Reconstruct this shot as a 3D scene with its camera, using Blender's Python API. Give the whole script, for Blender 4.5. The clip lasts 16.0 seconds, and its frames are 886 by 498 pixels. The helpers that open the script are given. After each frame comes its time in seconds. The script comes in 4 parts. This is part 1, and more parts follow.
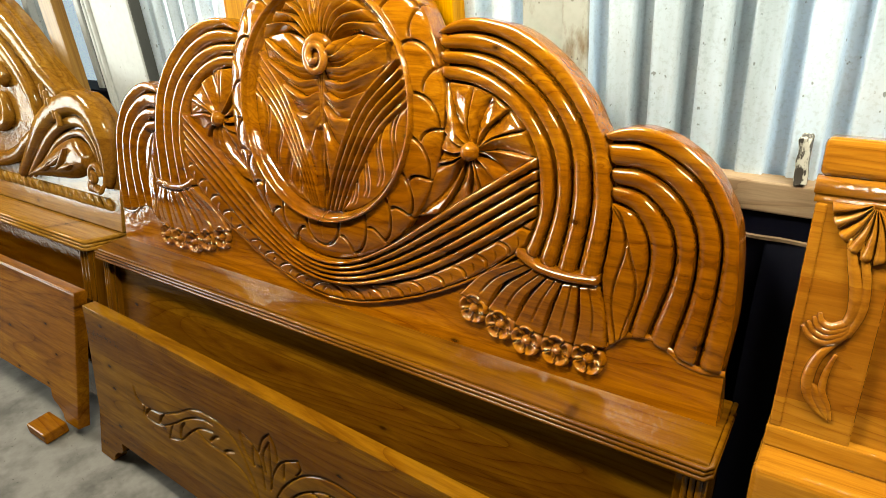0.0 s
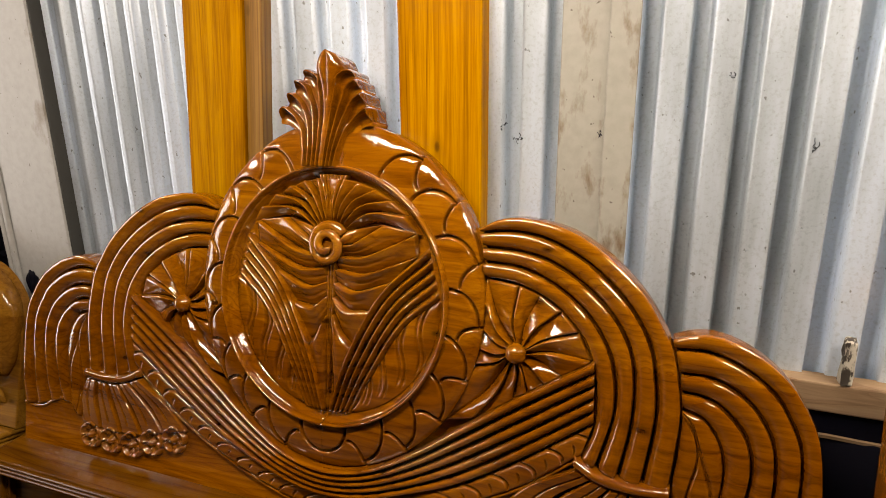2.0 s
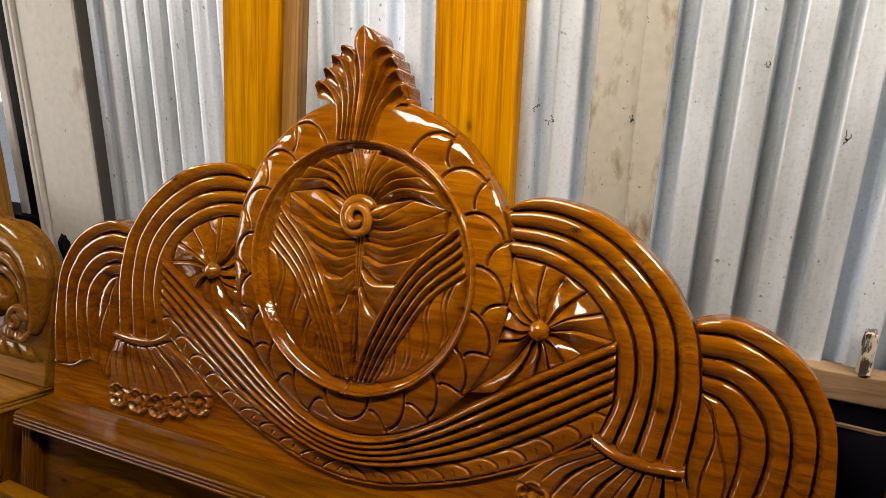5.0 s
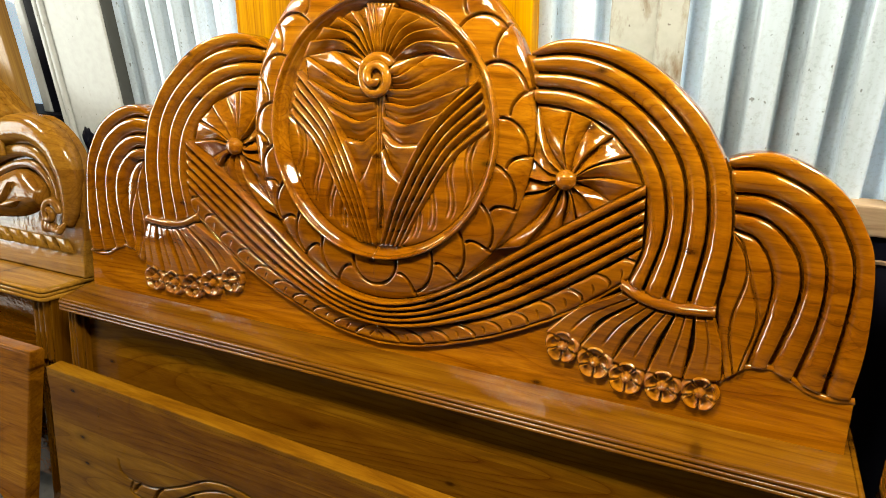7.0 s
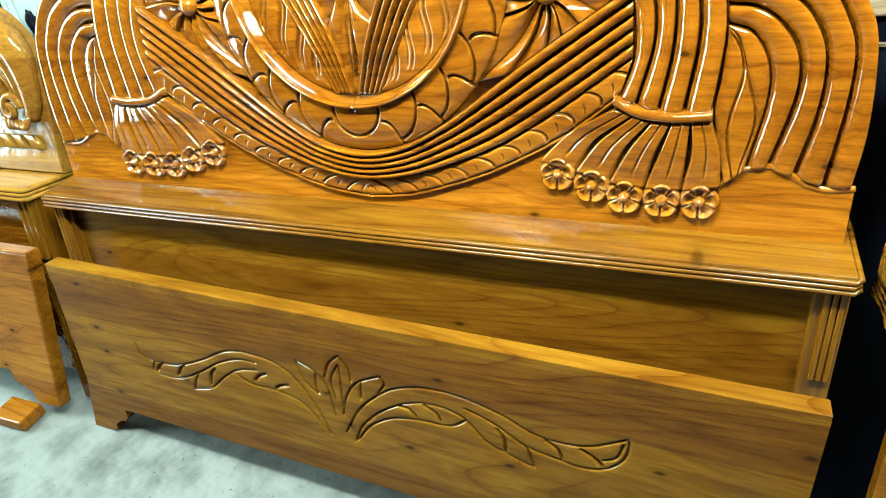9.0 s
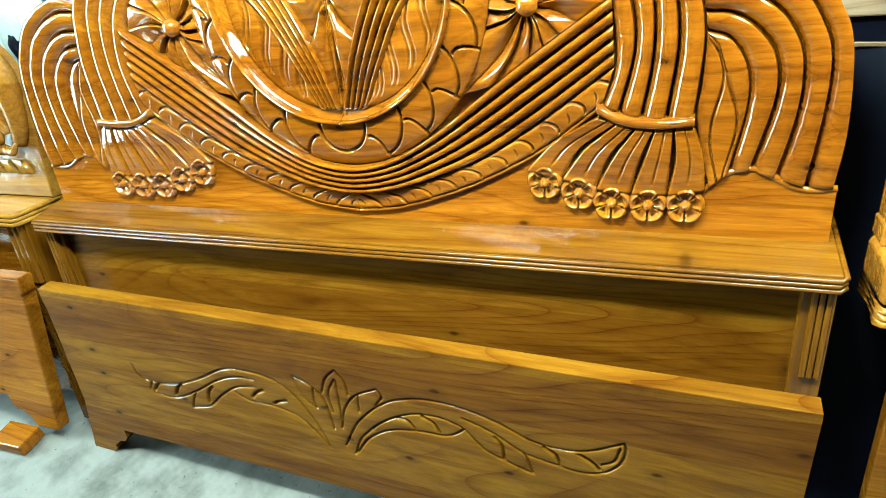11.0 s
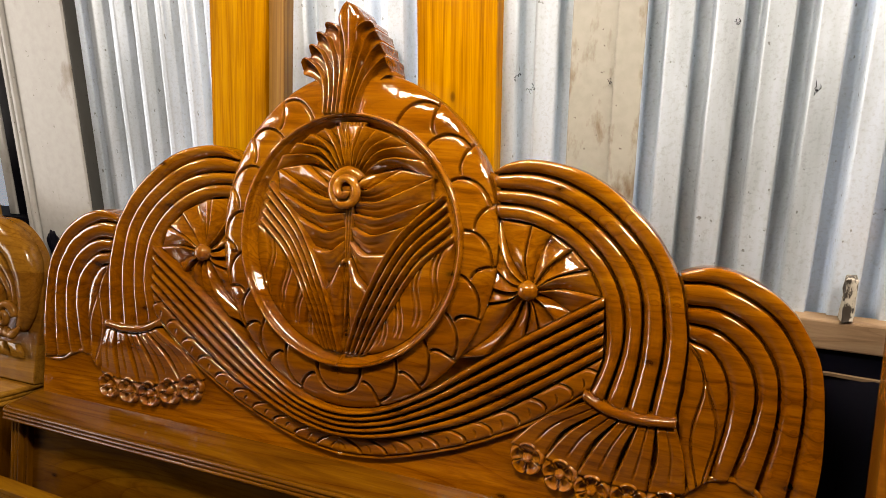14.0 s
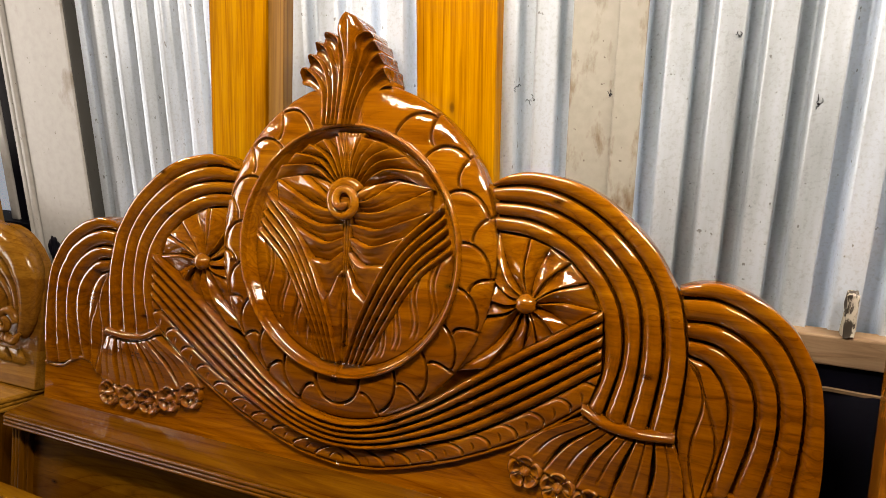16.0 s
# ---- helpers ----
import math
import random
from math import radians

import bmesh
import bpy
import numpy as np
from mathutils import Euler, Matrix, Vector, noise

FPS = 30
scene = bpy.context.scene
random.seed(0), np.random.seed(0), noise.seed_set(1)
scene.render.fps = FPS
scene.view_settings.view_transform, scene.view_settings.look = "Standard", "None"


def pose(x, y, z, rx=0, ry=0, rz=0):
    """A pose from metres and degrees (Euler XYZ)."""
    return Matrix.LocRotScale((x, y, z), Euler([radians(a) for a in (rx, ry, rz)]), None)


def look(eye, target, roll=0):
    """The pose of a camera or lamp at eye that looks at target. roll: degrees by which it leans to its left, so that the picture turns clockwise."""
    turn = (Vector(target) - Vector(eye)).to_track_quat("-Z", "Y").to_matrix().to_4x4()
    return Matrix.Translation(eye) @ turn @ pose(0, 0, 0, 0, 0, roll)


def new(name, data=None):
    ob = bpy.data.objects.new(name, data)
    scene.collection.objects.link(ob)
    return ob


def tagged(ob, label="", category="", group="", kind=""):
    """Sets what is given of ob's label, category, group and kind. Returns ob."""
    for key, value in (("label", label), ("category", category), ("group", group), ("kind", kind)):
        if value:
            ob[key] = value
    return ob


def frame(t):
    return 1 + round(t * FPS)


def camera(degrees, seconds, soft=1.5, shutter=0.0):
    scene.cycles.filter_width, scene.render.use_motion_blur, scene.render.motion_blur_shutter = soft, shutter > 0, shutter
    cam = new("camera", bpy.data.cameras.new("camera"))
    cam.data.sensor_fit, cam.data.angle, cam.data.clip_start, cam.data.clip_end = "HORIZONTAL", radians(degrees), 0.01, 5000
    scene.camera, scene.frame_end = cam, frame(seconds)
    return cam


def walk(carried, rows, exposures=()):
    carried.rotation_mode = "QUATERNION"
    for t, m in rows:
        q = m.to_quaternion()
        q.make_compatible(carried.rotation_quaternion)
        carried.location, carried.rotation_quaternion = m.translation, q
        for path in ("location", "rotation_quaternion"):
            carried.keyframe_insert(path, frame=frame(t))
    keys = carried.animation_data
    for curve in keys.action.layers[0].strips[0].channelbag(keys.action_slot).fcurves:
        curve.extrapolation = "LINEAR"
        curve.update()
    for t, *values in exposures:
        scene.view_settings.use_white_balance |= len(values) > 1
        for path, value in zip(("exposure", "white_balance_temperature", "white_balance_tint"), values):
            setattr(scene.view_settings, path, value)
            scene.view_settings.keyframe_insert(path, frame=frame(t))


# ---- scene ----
cam = camera(69.9, 16.0, soft=0.55)
# The headboard leans back against the wall: LEANED takes its own upright frame to the world.
LEAN = 11.9
LEANED = pose(0, 0, 0, -LEAN)
PATH = [
    (0, (1.062, 0.772, 1.35), (0.01, 2.376, 0.783), 2.5),
    (0.5, (0.869, 0.771, 1.386), (0.012, 2.526, 0.955), 2.4),
    (1, (0.724, 0.732, 1.446), (-0.029, 2.564, 1.174), 1.8),
    (1.5, (0.67, 0.71, 1.451), (-0.041, 2.57, 1.26), 3.9),
    (2, (0.66, 0.714, 1.477), (-0.024, 2.584, 1.291), 3.6),
    (2.5, (0.646, 0.707, 1.474), (-0.029, 2.581, 1.288), 3.1),
    (3, (0.644, 0.711, 1.469), (-0.018, 2.588, 1.273), 4.1),
    (5.5, (0.637, 0.673, 1.446), (-0.088, 2.521, 1.203), 6.4),
    (6, (0.657, 0.686, 1.393), (-0.105, 2.505, 1.06), 5.6),
    (6.5, (0.659, 0.693, 1.364), (-0.105, 2.492, 0.939), 4.3),
    (7, (0.655, 0.675, 1.318), (-0.099, 2.467, 0.852), 3.2),
    (7.5, (0.649, 0.671, 1.283), (-0.07, 2.431, 0.662), 2.3),
    (8, (0.657, 0.683, 1.24), (-0.031, 2.406, 0.492), -0.3),
    (8.5, (0.656, 0.684, 1.241), (-0.031, 2.371, 0.415), -2.3),
    (11, (0.664, 0.689, 1.268), (-0.009, 2.378, 0.433), -5.4),
    (11.5, (0.669, 0.698, 1.301), (-0.008, 2.441, 0.591), -3.5),
    (12, (0.668, 0.69, 1.317), (-0.005, 2.476, 0.721), -1.6),
    (12.5, (0.668, 0.681, 1.33), (-0.009, 2.508, 0.88), 0.8),
    (13, (0.656, 0.658, 1.313), (-0.017, 2.523, 1.055), 3.4),
    (13.5, (0.659, 0.656, 1.329), (-0.017, 2.529, 1.141), 3.8),
    (14, (0.662, 0.653, 1.334), (-0.028, 2.525, 1.194), 4.2),
    (14.5, (0.669, 0.662, 1.359), (-0.027, 2.53, 1.2), 4.3),
    (15, (0.66, 0.659, 1.34), (-0.02, 2.536, 1.218), 4.6),
    (15.5, (0.66, 0.66, 1.34), (-0.025, 2.535, 1.213), 4.8),
    (16, (0.67, 0.664, 1.364), (-0.034, 2.53, 1.215), 4.4),
]
EXPOSURES = [(0, 0.10, 7200, -2), (0.5, -0.04, 7300, 3), (1.0, -0.46, 7500, 11), (1.5, -0.88, 7900, 17), (2.5, -0.98, 8000, 18), (5.5, -1.00, 7800, 17), (6.0, -0.58, 7600, 13), (6.5, -0.22, 7500, 10), (7.0, 0.12, 7150, 1), (7.5, 0.5, 6100, -13), (8.0, 1.13, 5300, -26),
             (8.5, 1.38, 5000, -29), (11.0, 1.38, 5000, -29), (11.5, 1.10, 5200, -27), (12.0, 0.62, 5900, -19), (12.5, 0.32, 6700, -9), (13.0, -0.06, 7200, 6), (13.5, -0.43, 7600, 14), (14.0, -0.66, 7800, 17), (16.0, -0.70, 7900, 18)]
walk(cam, [(t, LEANED @ pose(0, -1.885, 0) @ look(eye, target, roll)) for t, eye, target, roll in PATH], EXPOSURES)

# ---- light ----
world = bpy.data.worlds.new("world")
scene.world = world
world.use_nodes = True
wn = world.node_tree.nodes
sky = wn.new("ShaderNodeTexSky")
sky.sky_type, sky.sun_disc = "NISHITA", False
sky.sun_elevation, sky.sun_rotation = radians(40), radians(200)
wn["Background"].inputs["Strength"].default_value = 0.08
world.node_tree.links.new(sky.outputs["Color"], wn["Background"].inputs["Color"])


def lamp(name, place, target, size, size_y, watts, colour):
    data = bpy.data.lights.new(name, "AREA")
    data.shape, data.size, data.size_y, data.energy, data.color = "RECTANGLE", size, size_y, watts, colour
    ob = new(name, data)
    ob.matrix_world = look(place, target)
    return ob


# tube lamps under the roof, and the daylight of the side door
for place, watts in (((1.50, -0.06, 2.30), 66), ((-2.2, -0.40, 2.4), 55), ((0.12, -0.46, 2.30), 74)):
    x, y, z = place
    lamp("tube_lamp_light", place, (x * 0.7, y + 0.35, 0.0), 0.8, 0.12, watts, (1.0, 0.95, 0.88))
lamp("side_door_light", (-4.1, -1.1, 1.45), (-0.5, -0.1, 1.1), 1.3, 2.2, 175, (0.94, 0.97, 1.0))

# ---- materials ----
def shader(name, colour=(0.5, 0.5, 0.5), rough=0.5, metal=0.0, coat=0.0, coat_rough=0.05):
    m = bpy.data.materials.new(name)
    m.use_nodes = True
    b = m.node_tree.nodes["Principled BSDF"]
    b.inputs["Base Color"].default_value = (*colour, 1)
    b.inputs["Roughness"].default_value, b.inputs["Metallic"].default_value = rough, metal
    b.inputs["Coat Weight"].default_value, b.inputs["Coat Roughness"].default_value = coat, coat_rough
    return m, m.node_tree.nodes, m.node_tree.links, b


def noise_at(nodes, links, scale, stretch=(1, 1, 1), detail=5.0, rough=0.55, shift=None, distortion=0.0):
    tc = nodes.new("ShaderNodeTexCoord")
    mp = nodes.new("ShaderNodeMapping")
    mp.inputs["Scale"].default_value = stretch
    links.new(tc.outputs["Object"], mp.inputs["Vector"])
    if shift is not None:
        links.new(shift, mp.inputs["Location"])
    n = nodes.new("ShaderNodeTexNoise")
    n.inputs["Scale"].default_value, n.inputs["Detail"].default_value, n.inputs["Roughness"].default_value = scale, detail, rough
    n.inputs["Distortion"].default_value = distortion
    links.new(mp.outputs["Vector"], n.inputs["Vector"])
    return n, mp


def ramp(nodes, links, source, stops):
    r = nodes.new("ShaderNodeValToRGB")
    while len(r.color_ramp.elements) < len(stops):
        r.color_ramp.elements.new(0.5)
    for e, (at, c) in zip(r.color_ramp.elements, stops):
        e.position, e.color = at, (*c, 1)
    links.new(source, r.inputs["Fac"])
    return r


def mixed(nodes, links, a, b, fac, mode="MIX"):
    mx = nodes.new("ShaderNodeMix")
    mx.data_type, mx.blend_type = "RGBA", mode
    for key, v in ((0, fac), (6, a), (7, b)):
        if isinstance(v, (int, float)):
            mx.inputs[key].default_value = v
        elif isinstance(v, tuple):
            mx.inputs[key].default_value = (*v, 1)
        else:
            links.new(v, mx.inputs[key])
    return mx.outputs[2]


def bumped(nodes, links, b, height, strength=0.3, distance=0.002, coat=False):
    bp = nodes.new("ShaderNodeBump")
    bp.inputs["Strength"].default_value, bp.inputs["Distance"].default_value = strength, distance
    links.new(height, bp.inputs["Height"])
    links.new(bp.outputs["Normal"], b.inputs["Normal"])
    if coat:
        links.new(bp.outputs["Normal"], b.inputs["Coat Normal"])
    return bp


def wood(name, dark, mid, light, grain=(1.2, 14, 14), coat=1.0, rough=0.38, coat_rough=0.03, knots=0.7, streak=0.42, plank=0.0, seed=0.0, boards=()):
    """Lacquered timber, its grain along the object's own x (or as grain says)."""
    m, nodes, links, b = shader(name, mid, rough, 0, coat, coat_rough)
    b.inputs["Coat IOR"].default_value = 1.58
    b.inputs["Specular IOR Level"].default_value = 0.0 if coat > 0.2 else 0.3
    figure, _ = noise_at(nodes, links, 2.2, grain, 6, 0.6, distortion=1.7)
    fibre, _ = noise_at(nodes, links, 12.0, tuple(g * (0.7 if g < 5 else 1.3) for g in grain), 6, 0.7, distortion=0.35)
    cloud, _ = noise_at(nodes, links, 3.1, (0.7, 1, 1), 3)
    c = ramp(nodes, links, figure.outputs["Fac"], [(0.22, dark), (0.5, mid), (0.80, light)]).outputs["Color"]
    f = ramp(nodes, links, fibre.outputs["Fac"], [(0.34, (0.42, 0.32, 0.24)), (0.58, (1, 1, 1))]).outputs["Color"]
    c = mixed(nodes, links, c, f, streak * 0.55, "MULTIPLY")
    # growth rings cut by the saw: thin dark lines that follow a slow, stretched field
    field, _ = noise_at(nodes, links, 0.75, tuple(g * (0.36 if g < 5 else 0.48) for g in grain), 2, 0.45, distortion=0.35)
    rings, saw = nodes.new("ShaderNodeMath"), nodes.new("ShaderNodeMath")
    rings.operation, rings.inputs[1].default_value = "MULTIPLY", 34.0
    saw.operation = "FRACT"
    links.new(field.outputs["Fac"], rings.inputs[0])
    links.new(rings.outputs[0], saw.inputs[0])
    late = ramp(nodes, links, saw.outputs[0], [(0.0, (0.50, 0.36, 0.24)), (0.10, (0.80, 0.72, 0.62)), (0.34, (1, 1, 1)), (0.80, (1.04, 1.06, 1.08)), (1.0, (0.86, 0.80, 0.72))]).outputs["Color"]
    patchy, _ = noise_at(nodes, links, 2.0, (0.8, 2.2, 2.2) if grain[0] < 5 else (2.2, 2.2, 0.8), 3)
    much = ramp(nodes, links, patchy.outputs["Fac"], [(0.36, (0.12, 0.12, 0.12)), (0.62, (0.85, 0.85, 0.85))]).outputs["Color"]
    c = mixed(nodes, links, c, late, much, "MULTIPLY")
    w = ramp(nodes, links, cloud.outputs["Fac"], [(0.3, (0.80, 0.72, 0.62)), (0.62, (1.05, 1.05, 1.05))]).outputs["Color"]
    c = mixed(nodes, links, c, w, 0.5, "MULTIPLY")
    if plank:
        # glued boards of differing tone
        tc = nodes.new("ShaderNodeTexCoord")
        sep = nodes.new("ShaderNodeSeparateXYZ")
        links.new(tc.outputs["Object"], sep.inputs[0])
        div, flo, wht = nodes.new("ShaderNodeMath"), nodes.new("ShaderNodeMath"), nodes.new("ShaderNodeTexWhiteNoise")
        div.operation, div.inputs[1].default_value = "MULTIPLY_ADD", 1 / plank
        div.inputs[2].default_value = seed
        flo.operation = "FLOOR"
        wht.noise_dimensions = "1D"
        links.new(sep.outputs["Z" if grain[0] < 5 else "X"], div.inputs[0])
        links.new(div.outputs[0], flo.inputs[0])
        links.new(flo.outputs[0], wht.inputs["W"])
        tone = ramp(nodes, links, wht.outputs["Value"], [(0.0, (0.74, 0.62, 0.55)), (0.5, (0.98, 0.94, 0.9)), (1.0, (1.16, 1.24, 1.25))]).outputs["Color"]
        c = mixed(nodes, links, c, tone, 0.8, "MULTIPLY")
    if boards:
        # the glued boards the panel was cut from: upper edge, tone
        tc = nodes.new("ShaderNodeTexCoord")
        sep = nodes.new("ShaderNodeSeparateXYZ")
        links.new(tc.outputs["Object"], sep.inputs[0])
        half = nodes.new("ShaderNodeMath")
        half.operation, half.inputs[1].default_value = "MULTIPLY", 0.5
        links.new(sep.outputs["Z"], half.inputs[0])
        tone = ramp(nodes, links, half.outputs[0], [(z / 2, t) for z, t in boards])
        tone.color_ramp.interpolation = "CONSTANT"
        c = mixed(nodes, links, c, tone.outputs["Color"], 1.0, "MULTIPLY")
    if knots:
        tc = nodes.new("ShaderNodeTexCoord")
        sep, com = nodes.new("ShaderNodeSeparateXYZ"), nodes.new("ShaderNodeCombineXYZ")
        links.new(tc.outputs["Object"], sep.inputs[0])
        for axis, slot, stretch in (("X", 0, grain[0]), ("Z", 1, grain[2])):
            mul = nodes.new("ShaderNodeMath")
            mul.operation = "MULTIPLY"
            mul.inputs[1].default_value = 4.2 if stretch < 5 else 8.5
            links.new(sep.outputs[axis], mul.inputs[0])
            links.new(mul.outputs[0], com.inputs[slot])
        v = nodes.new("ShaderNodeTexVoronoi")
        v.voronoi_dimensions = "2D"
        v.inputs["Scale"].default_value = 1.0
        links.new(com.outputs[0], v.inputs["Vector"])
        k = ramp(nodes, links, v.outputs["Distance"], [(0.0, (1, 1, 1)), (0.03, (0.85, 0.85, 0.85)), (0.06, (0.28, 0.28, 0.28)), (0.16, (0, 0, 0))]).outputs["Color"]
        kf = nodes.new("ShaderNodeMath")
        kf.operation = "MULTIPLY"
        kf.inputs[1].default_value = knots
        links.new(k, kf.inputs[0])
        pick = nodes.new("ShaderNodeSeparateXYZ")
        links.new(v.outputs["Color"], pick.inputs[0])
        keep = nodes.new("ShaderNodeMath")
        keep.operation = "GREATER_THAN"
        keep.inputs[1].default_value = 0.54
        links.new(pick.outputs["X"], keep.inputs[0])
        kk = nodes.new("ShaderNodeMath")
        kk.operation = "MULTIPLY"
        links.new(kf.outputs[0], kk.inputs[0])
        links.new(keep.outputs[0], kk.inputs[1])
        kf = kk
        c = mixed(nodes, links, c, (dark[0] * 0.25, dark[1] * 0.2, dark[2] * 0.2), kf.outputs[0])
    links.new(c, b.inputs["Base Color"])
    bumped(nodes, links, b, fibre.outputs["Fac"], 0.1, 0.0010)
    lump, _ = noise_at(nodes, links, 75.0, (1, 1, 1), 4)
    bp = nodes.new("ShaderNodeBump")
    bp.inputs["Strength"].default_value, bp.inputs["Distance"].default_value = 0.30, 0.0020
    links.new(lump.outputs["Fac"], bp.inputs["Height"])
    sag, _ = noise_at(nodes, links, 30.0, (1, 1, 1), 3)
    bs = nodes.new("ShaderNodeBump")
    bs.inputs["Strength"].default_value, bs.inputs["Distance"].default_value = 0.25, 0.0060
    links.new(sag.outputs["Fac"], bs.inputs["Height"])
    links.new(bs.outputs["Normal"], bp.inputs["Normal"])
    links.new(bp.outputs["Normal"], b.inputs["Coat Normal"])
    return m


TEAK = wood("lacquered_teak", (0.0588, 0.0141, 0.0007), (0.1594, 0.0496, 0.0020), (0.2378, 0.0874, 0.0042), streak=0.5, knots=0.9, boards=[(0.0, (1.14, 1.12, 1.0)), (0.80, (0.94, 0.90, 0.74)), (0.905, (0.80, 0.75, 0.60)), (1.045, (0.84, 0.78, 0.64)), (1.172, (1.10, 1.14, 1.1)), (1.315, (1.22, 1.32, 1.3)), (1.47, (1.05, 1.06, 1.0)), (1.60, (0.90, 0.86, 0.8))])
TEAK_PALE = wood("pale_lacquered_teak", (0.150, 0.0500, 0.0040), (0.225, 0.0860, 0.0075), (0.285, 0.1220, 0.0130), streak=0.45, plank=0.21)
TEAK_GOLD = wood("golden_lacquered_teak", (0.105, 0.0450, 0.0055), (0.185, 0.0840, 0.0105), (0.245, 0.1210, 0.0170), streak=0.6, plank=0.21, coat=0.36, coat_rough=0.12)
TEAK_PLAIN = wood("lacquered_planks", (0.0430, 0.0126, 0.0005), (0.0935, 0.0292, 0.0011), (0.1407, 0.0535, 0.0025), grain=(0.9, 9, 9), streak=0.6)
TEAK_UP = wood("lacquered_upright_wood", (0.0502, 0.0154, 0.0008), (0.0921, 0.0338, 0.0017), (0.1298, 0.0537, 0.0032), grain=(9, 9, 0.9), streak=0.45, knots=0.5)
SATIN = wood("satin_varnished_planks", (0.0482, 0.0164, 0.0010), (0.1038, 0.0412, 0.0025), (0.1535, 0.0718, 0.0050), grain=(1.1, 7, 7), coat=0.35, rough=0.45, coat_rough=0.14, streak=0.6, knots=0.9, plank=0.131, seed=0.6)
SHELF_WOOD = wood("satin_shelf_planks", (0.0368, 0.0119, 0.0006), (0.0807, 0.0286, 0.0014), (0.1229, 0.0502, 0.0026), grain=(0.9, 9, 9), coat=0.3, rough=0.42, coat_rough=0.22, streak=0.6)
SATIN_RED = wood("satin_red_planks", (0.0675, 0.0203, 0.0014), (0.1512, 0.0540, 0.0034), (0.2160, 0.0891, 0.0060), grain=(0.8, 8, 8), coat=0.3, rough=0.45, coat_rough=0.16, streak=0.8, knots=0.9, plank=0.14, seed=5.3)
POST_WOOD = wood("yellow_post_wood", (0.1350, 0.0430, 0.0008), (0.3300, 0.1460, 0.0018), (0.4300, 0.2110, 0.0040), grain=(14, 14, 0.5), coat=0.21, rough=0.5, coat_rough=0.3, knots=0.8, streak=0.9, plank=0.09, seed=7.0)
PLANK_BROWN = wood("brown_plank_wood", (0.10, 0.045, 0.010), (0.20, 0.105, 0.022), (0.26, 0.150, 0.035), grain=(20, 20, 0.5), coat=0.1, rough=0.5, knots=0.4, streak=0.6)
BARE_WOOD = wood("bare_batten_wood", (0.100, 0.062, 0.034), (0.170, 0.112, 0.064), (0.225, 0.160, 0.100), coat=0.0, rough=0.75)


def tin(name):
    m, nodes, links, b = shader(name, (0.6, 0.62, 0.64), 0.45, 0.45)
    broad, _ = noise_at(nodes, links, 5.0, (1.5, 1.5, 0.35), 5)
    fine, _ = noise_at(nodes, links, 140.0, (1, 1, 1), 4, 0.7)
    c = ramp(nodes, links, broad.outputs["Fac"], [(0.3, (0.37, 0.43, 0.48)), (0.5, (0.52, 0.605, 0.70)), (0.7, (0.58, 0.69, 0.82))]).outputs["Color"]
    g = ramp(nodes, links, fine.outputs["Fac"], [(0.3, (0.66, 0.64, 0.61)), (0.5, (1, 1, 1))]).outputs["Color"]
    c = mixed(nodes, links, c, g, 0.55, "MULTIPLY")
    # dirt run down in upright streaks
    run, _ = noise_at(nodes, links, 2.4, (2.6, 1, 0.22), 5, 0.62)
    d = ramp(nodes, links, run.outputs["Fac"], [(0.30, (0.62, 0.59, 0.54)), (0.45, (0.90, 0.89, 0.86)), (0.62, (1.08, 1.08, 1.10))]).outputs["Color"]
    c = mixed(nodes, links, c, d, 0.8, "MULTIPLY")
    speck, _ = noise_at(nodes, links, 95.0, (1, 1, 0.7), 2, 0.5)
    sp = ramp(nodes, links, speck.outputs["Fac"], [(0.70, (1, 1, 1)), (0.745, (0.30, 0.27, 0.23))]).outputs["Color"]
    links.new(mixed(nodes, links, c, sp, 0.8, "MULTIPLY"), b.inputs["Base Color"])
    r = nodes.new("ShaderNodeMapRange")
    r.inputs[3].default_value, r.inputs[4].default_value = 0.28, 0.46
    links.new(broad.outputs["Fac"], r.inputs[0])
    links.new(r.outputs[0], b.inputs["Roughness"])
    bumped(nodes, links, b, fine.outputs["Fac"], 0.15, 0.001)
    return m


TIN = tin("galvanised_sheet")


def stained(name, base, stain, rough=0.6, scale=6.0, stretch=(1, 1, 0.5), low=0.55, high=0.72):
    m, nodes, links, b = shader(name, base, rough)
    n, _ = noise_at(nodes, links, scale, stretch, 6, 0.6)
    f, _ = noise_at(nodes, links, 45.0, (1, 1, 1), 4)
    c = ramp(nodes, links, n.outputs["Fac"], [(low, base), (high, stain)]).outputs["Color"]
    g = ramp(nodes, links, f.outputs["Fac"], [(0.3, (0.78, 0.77, 0.75)), (0.6, (1, 1, 1))]).outputs["Color"]
    c = mixed(nodes, links, c, g, 0.5, "MULTIPLY")
    # fly specks and chips
    d, _ = noise_at(nodes, links, 80.0, (1, 1, 0.8), 2, 0.5)
    k = ramp(nodes, links, d.outputs["Fac"], [(0.705, (1, 1, 1)), (0.74, (0.30, 0.25, 0.20))]).outputs["Color"]
    links.new(mixed(nodes, links, c, k, 0.85, "MULTIPLY"), b.inputs["Base Color"])
    bumped(nodes, links, b, f.outputs["Fac"], 0.2, 0.001)
    return m


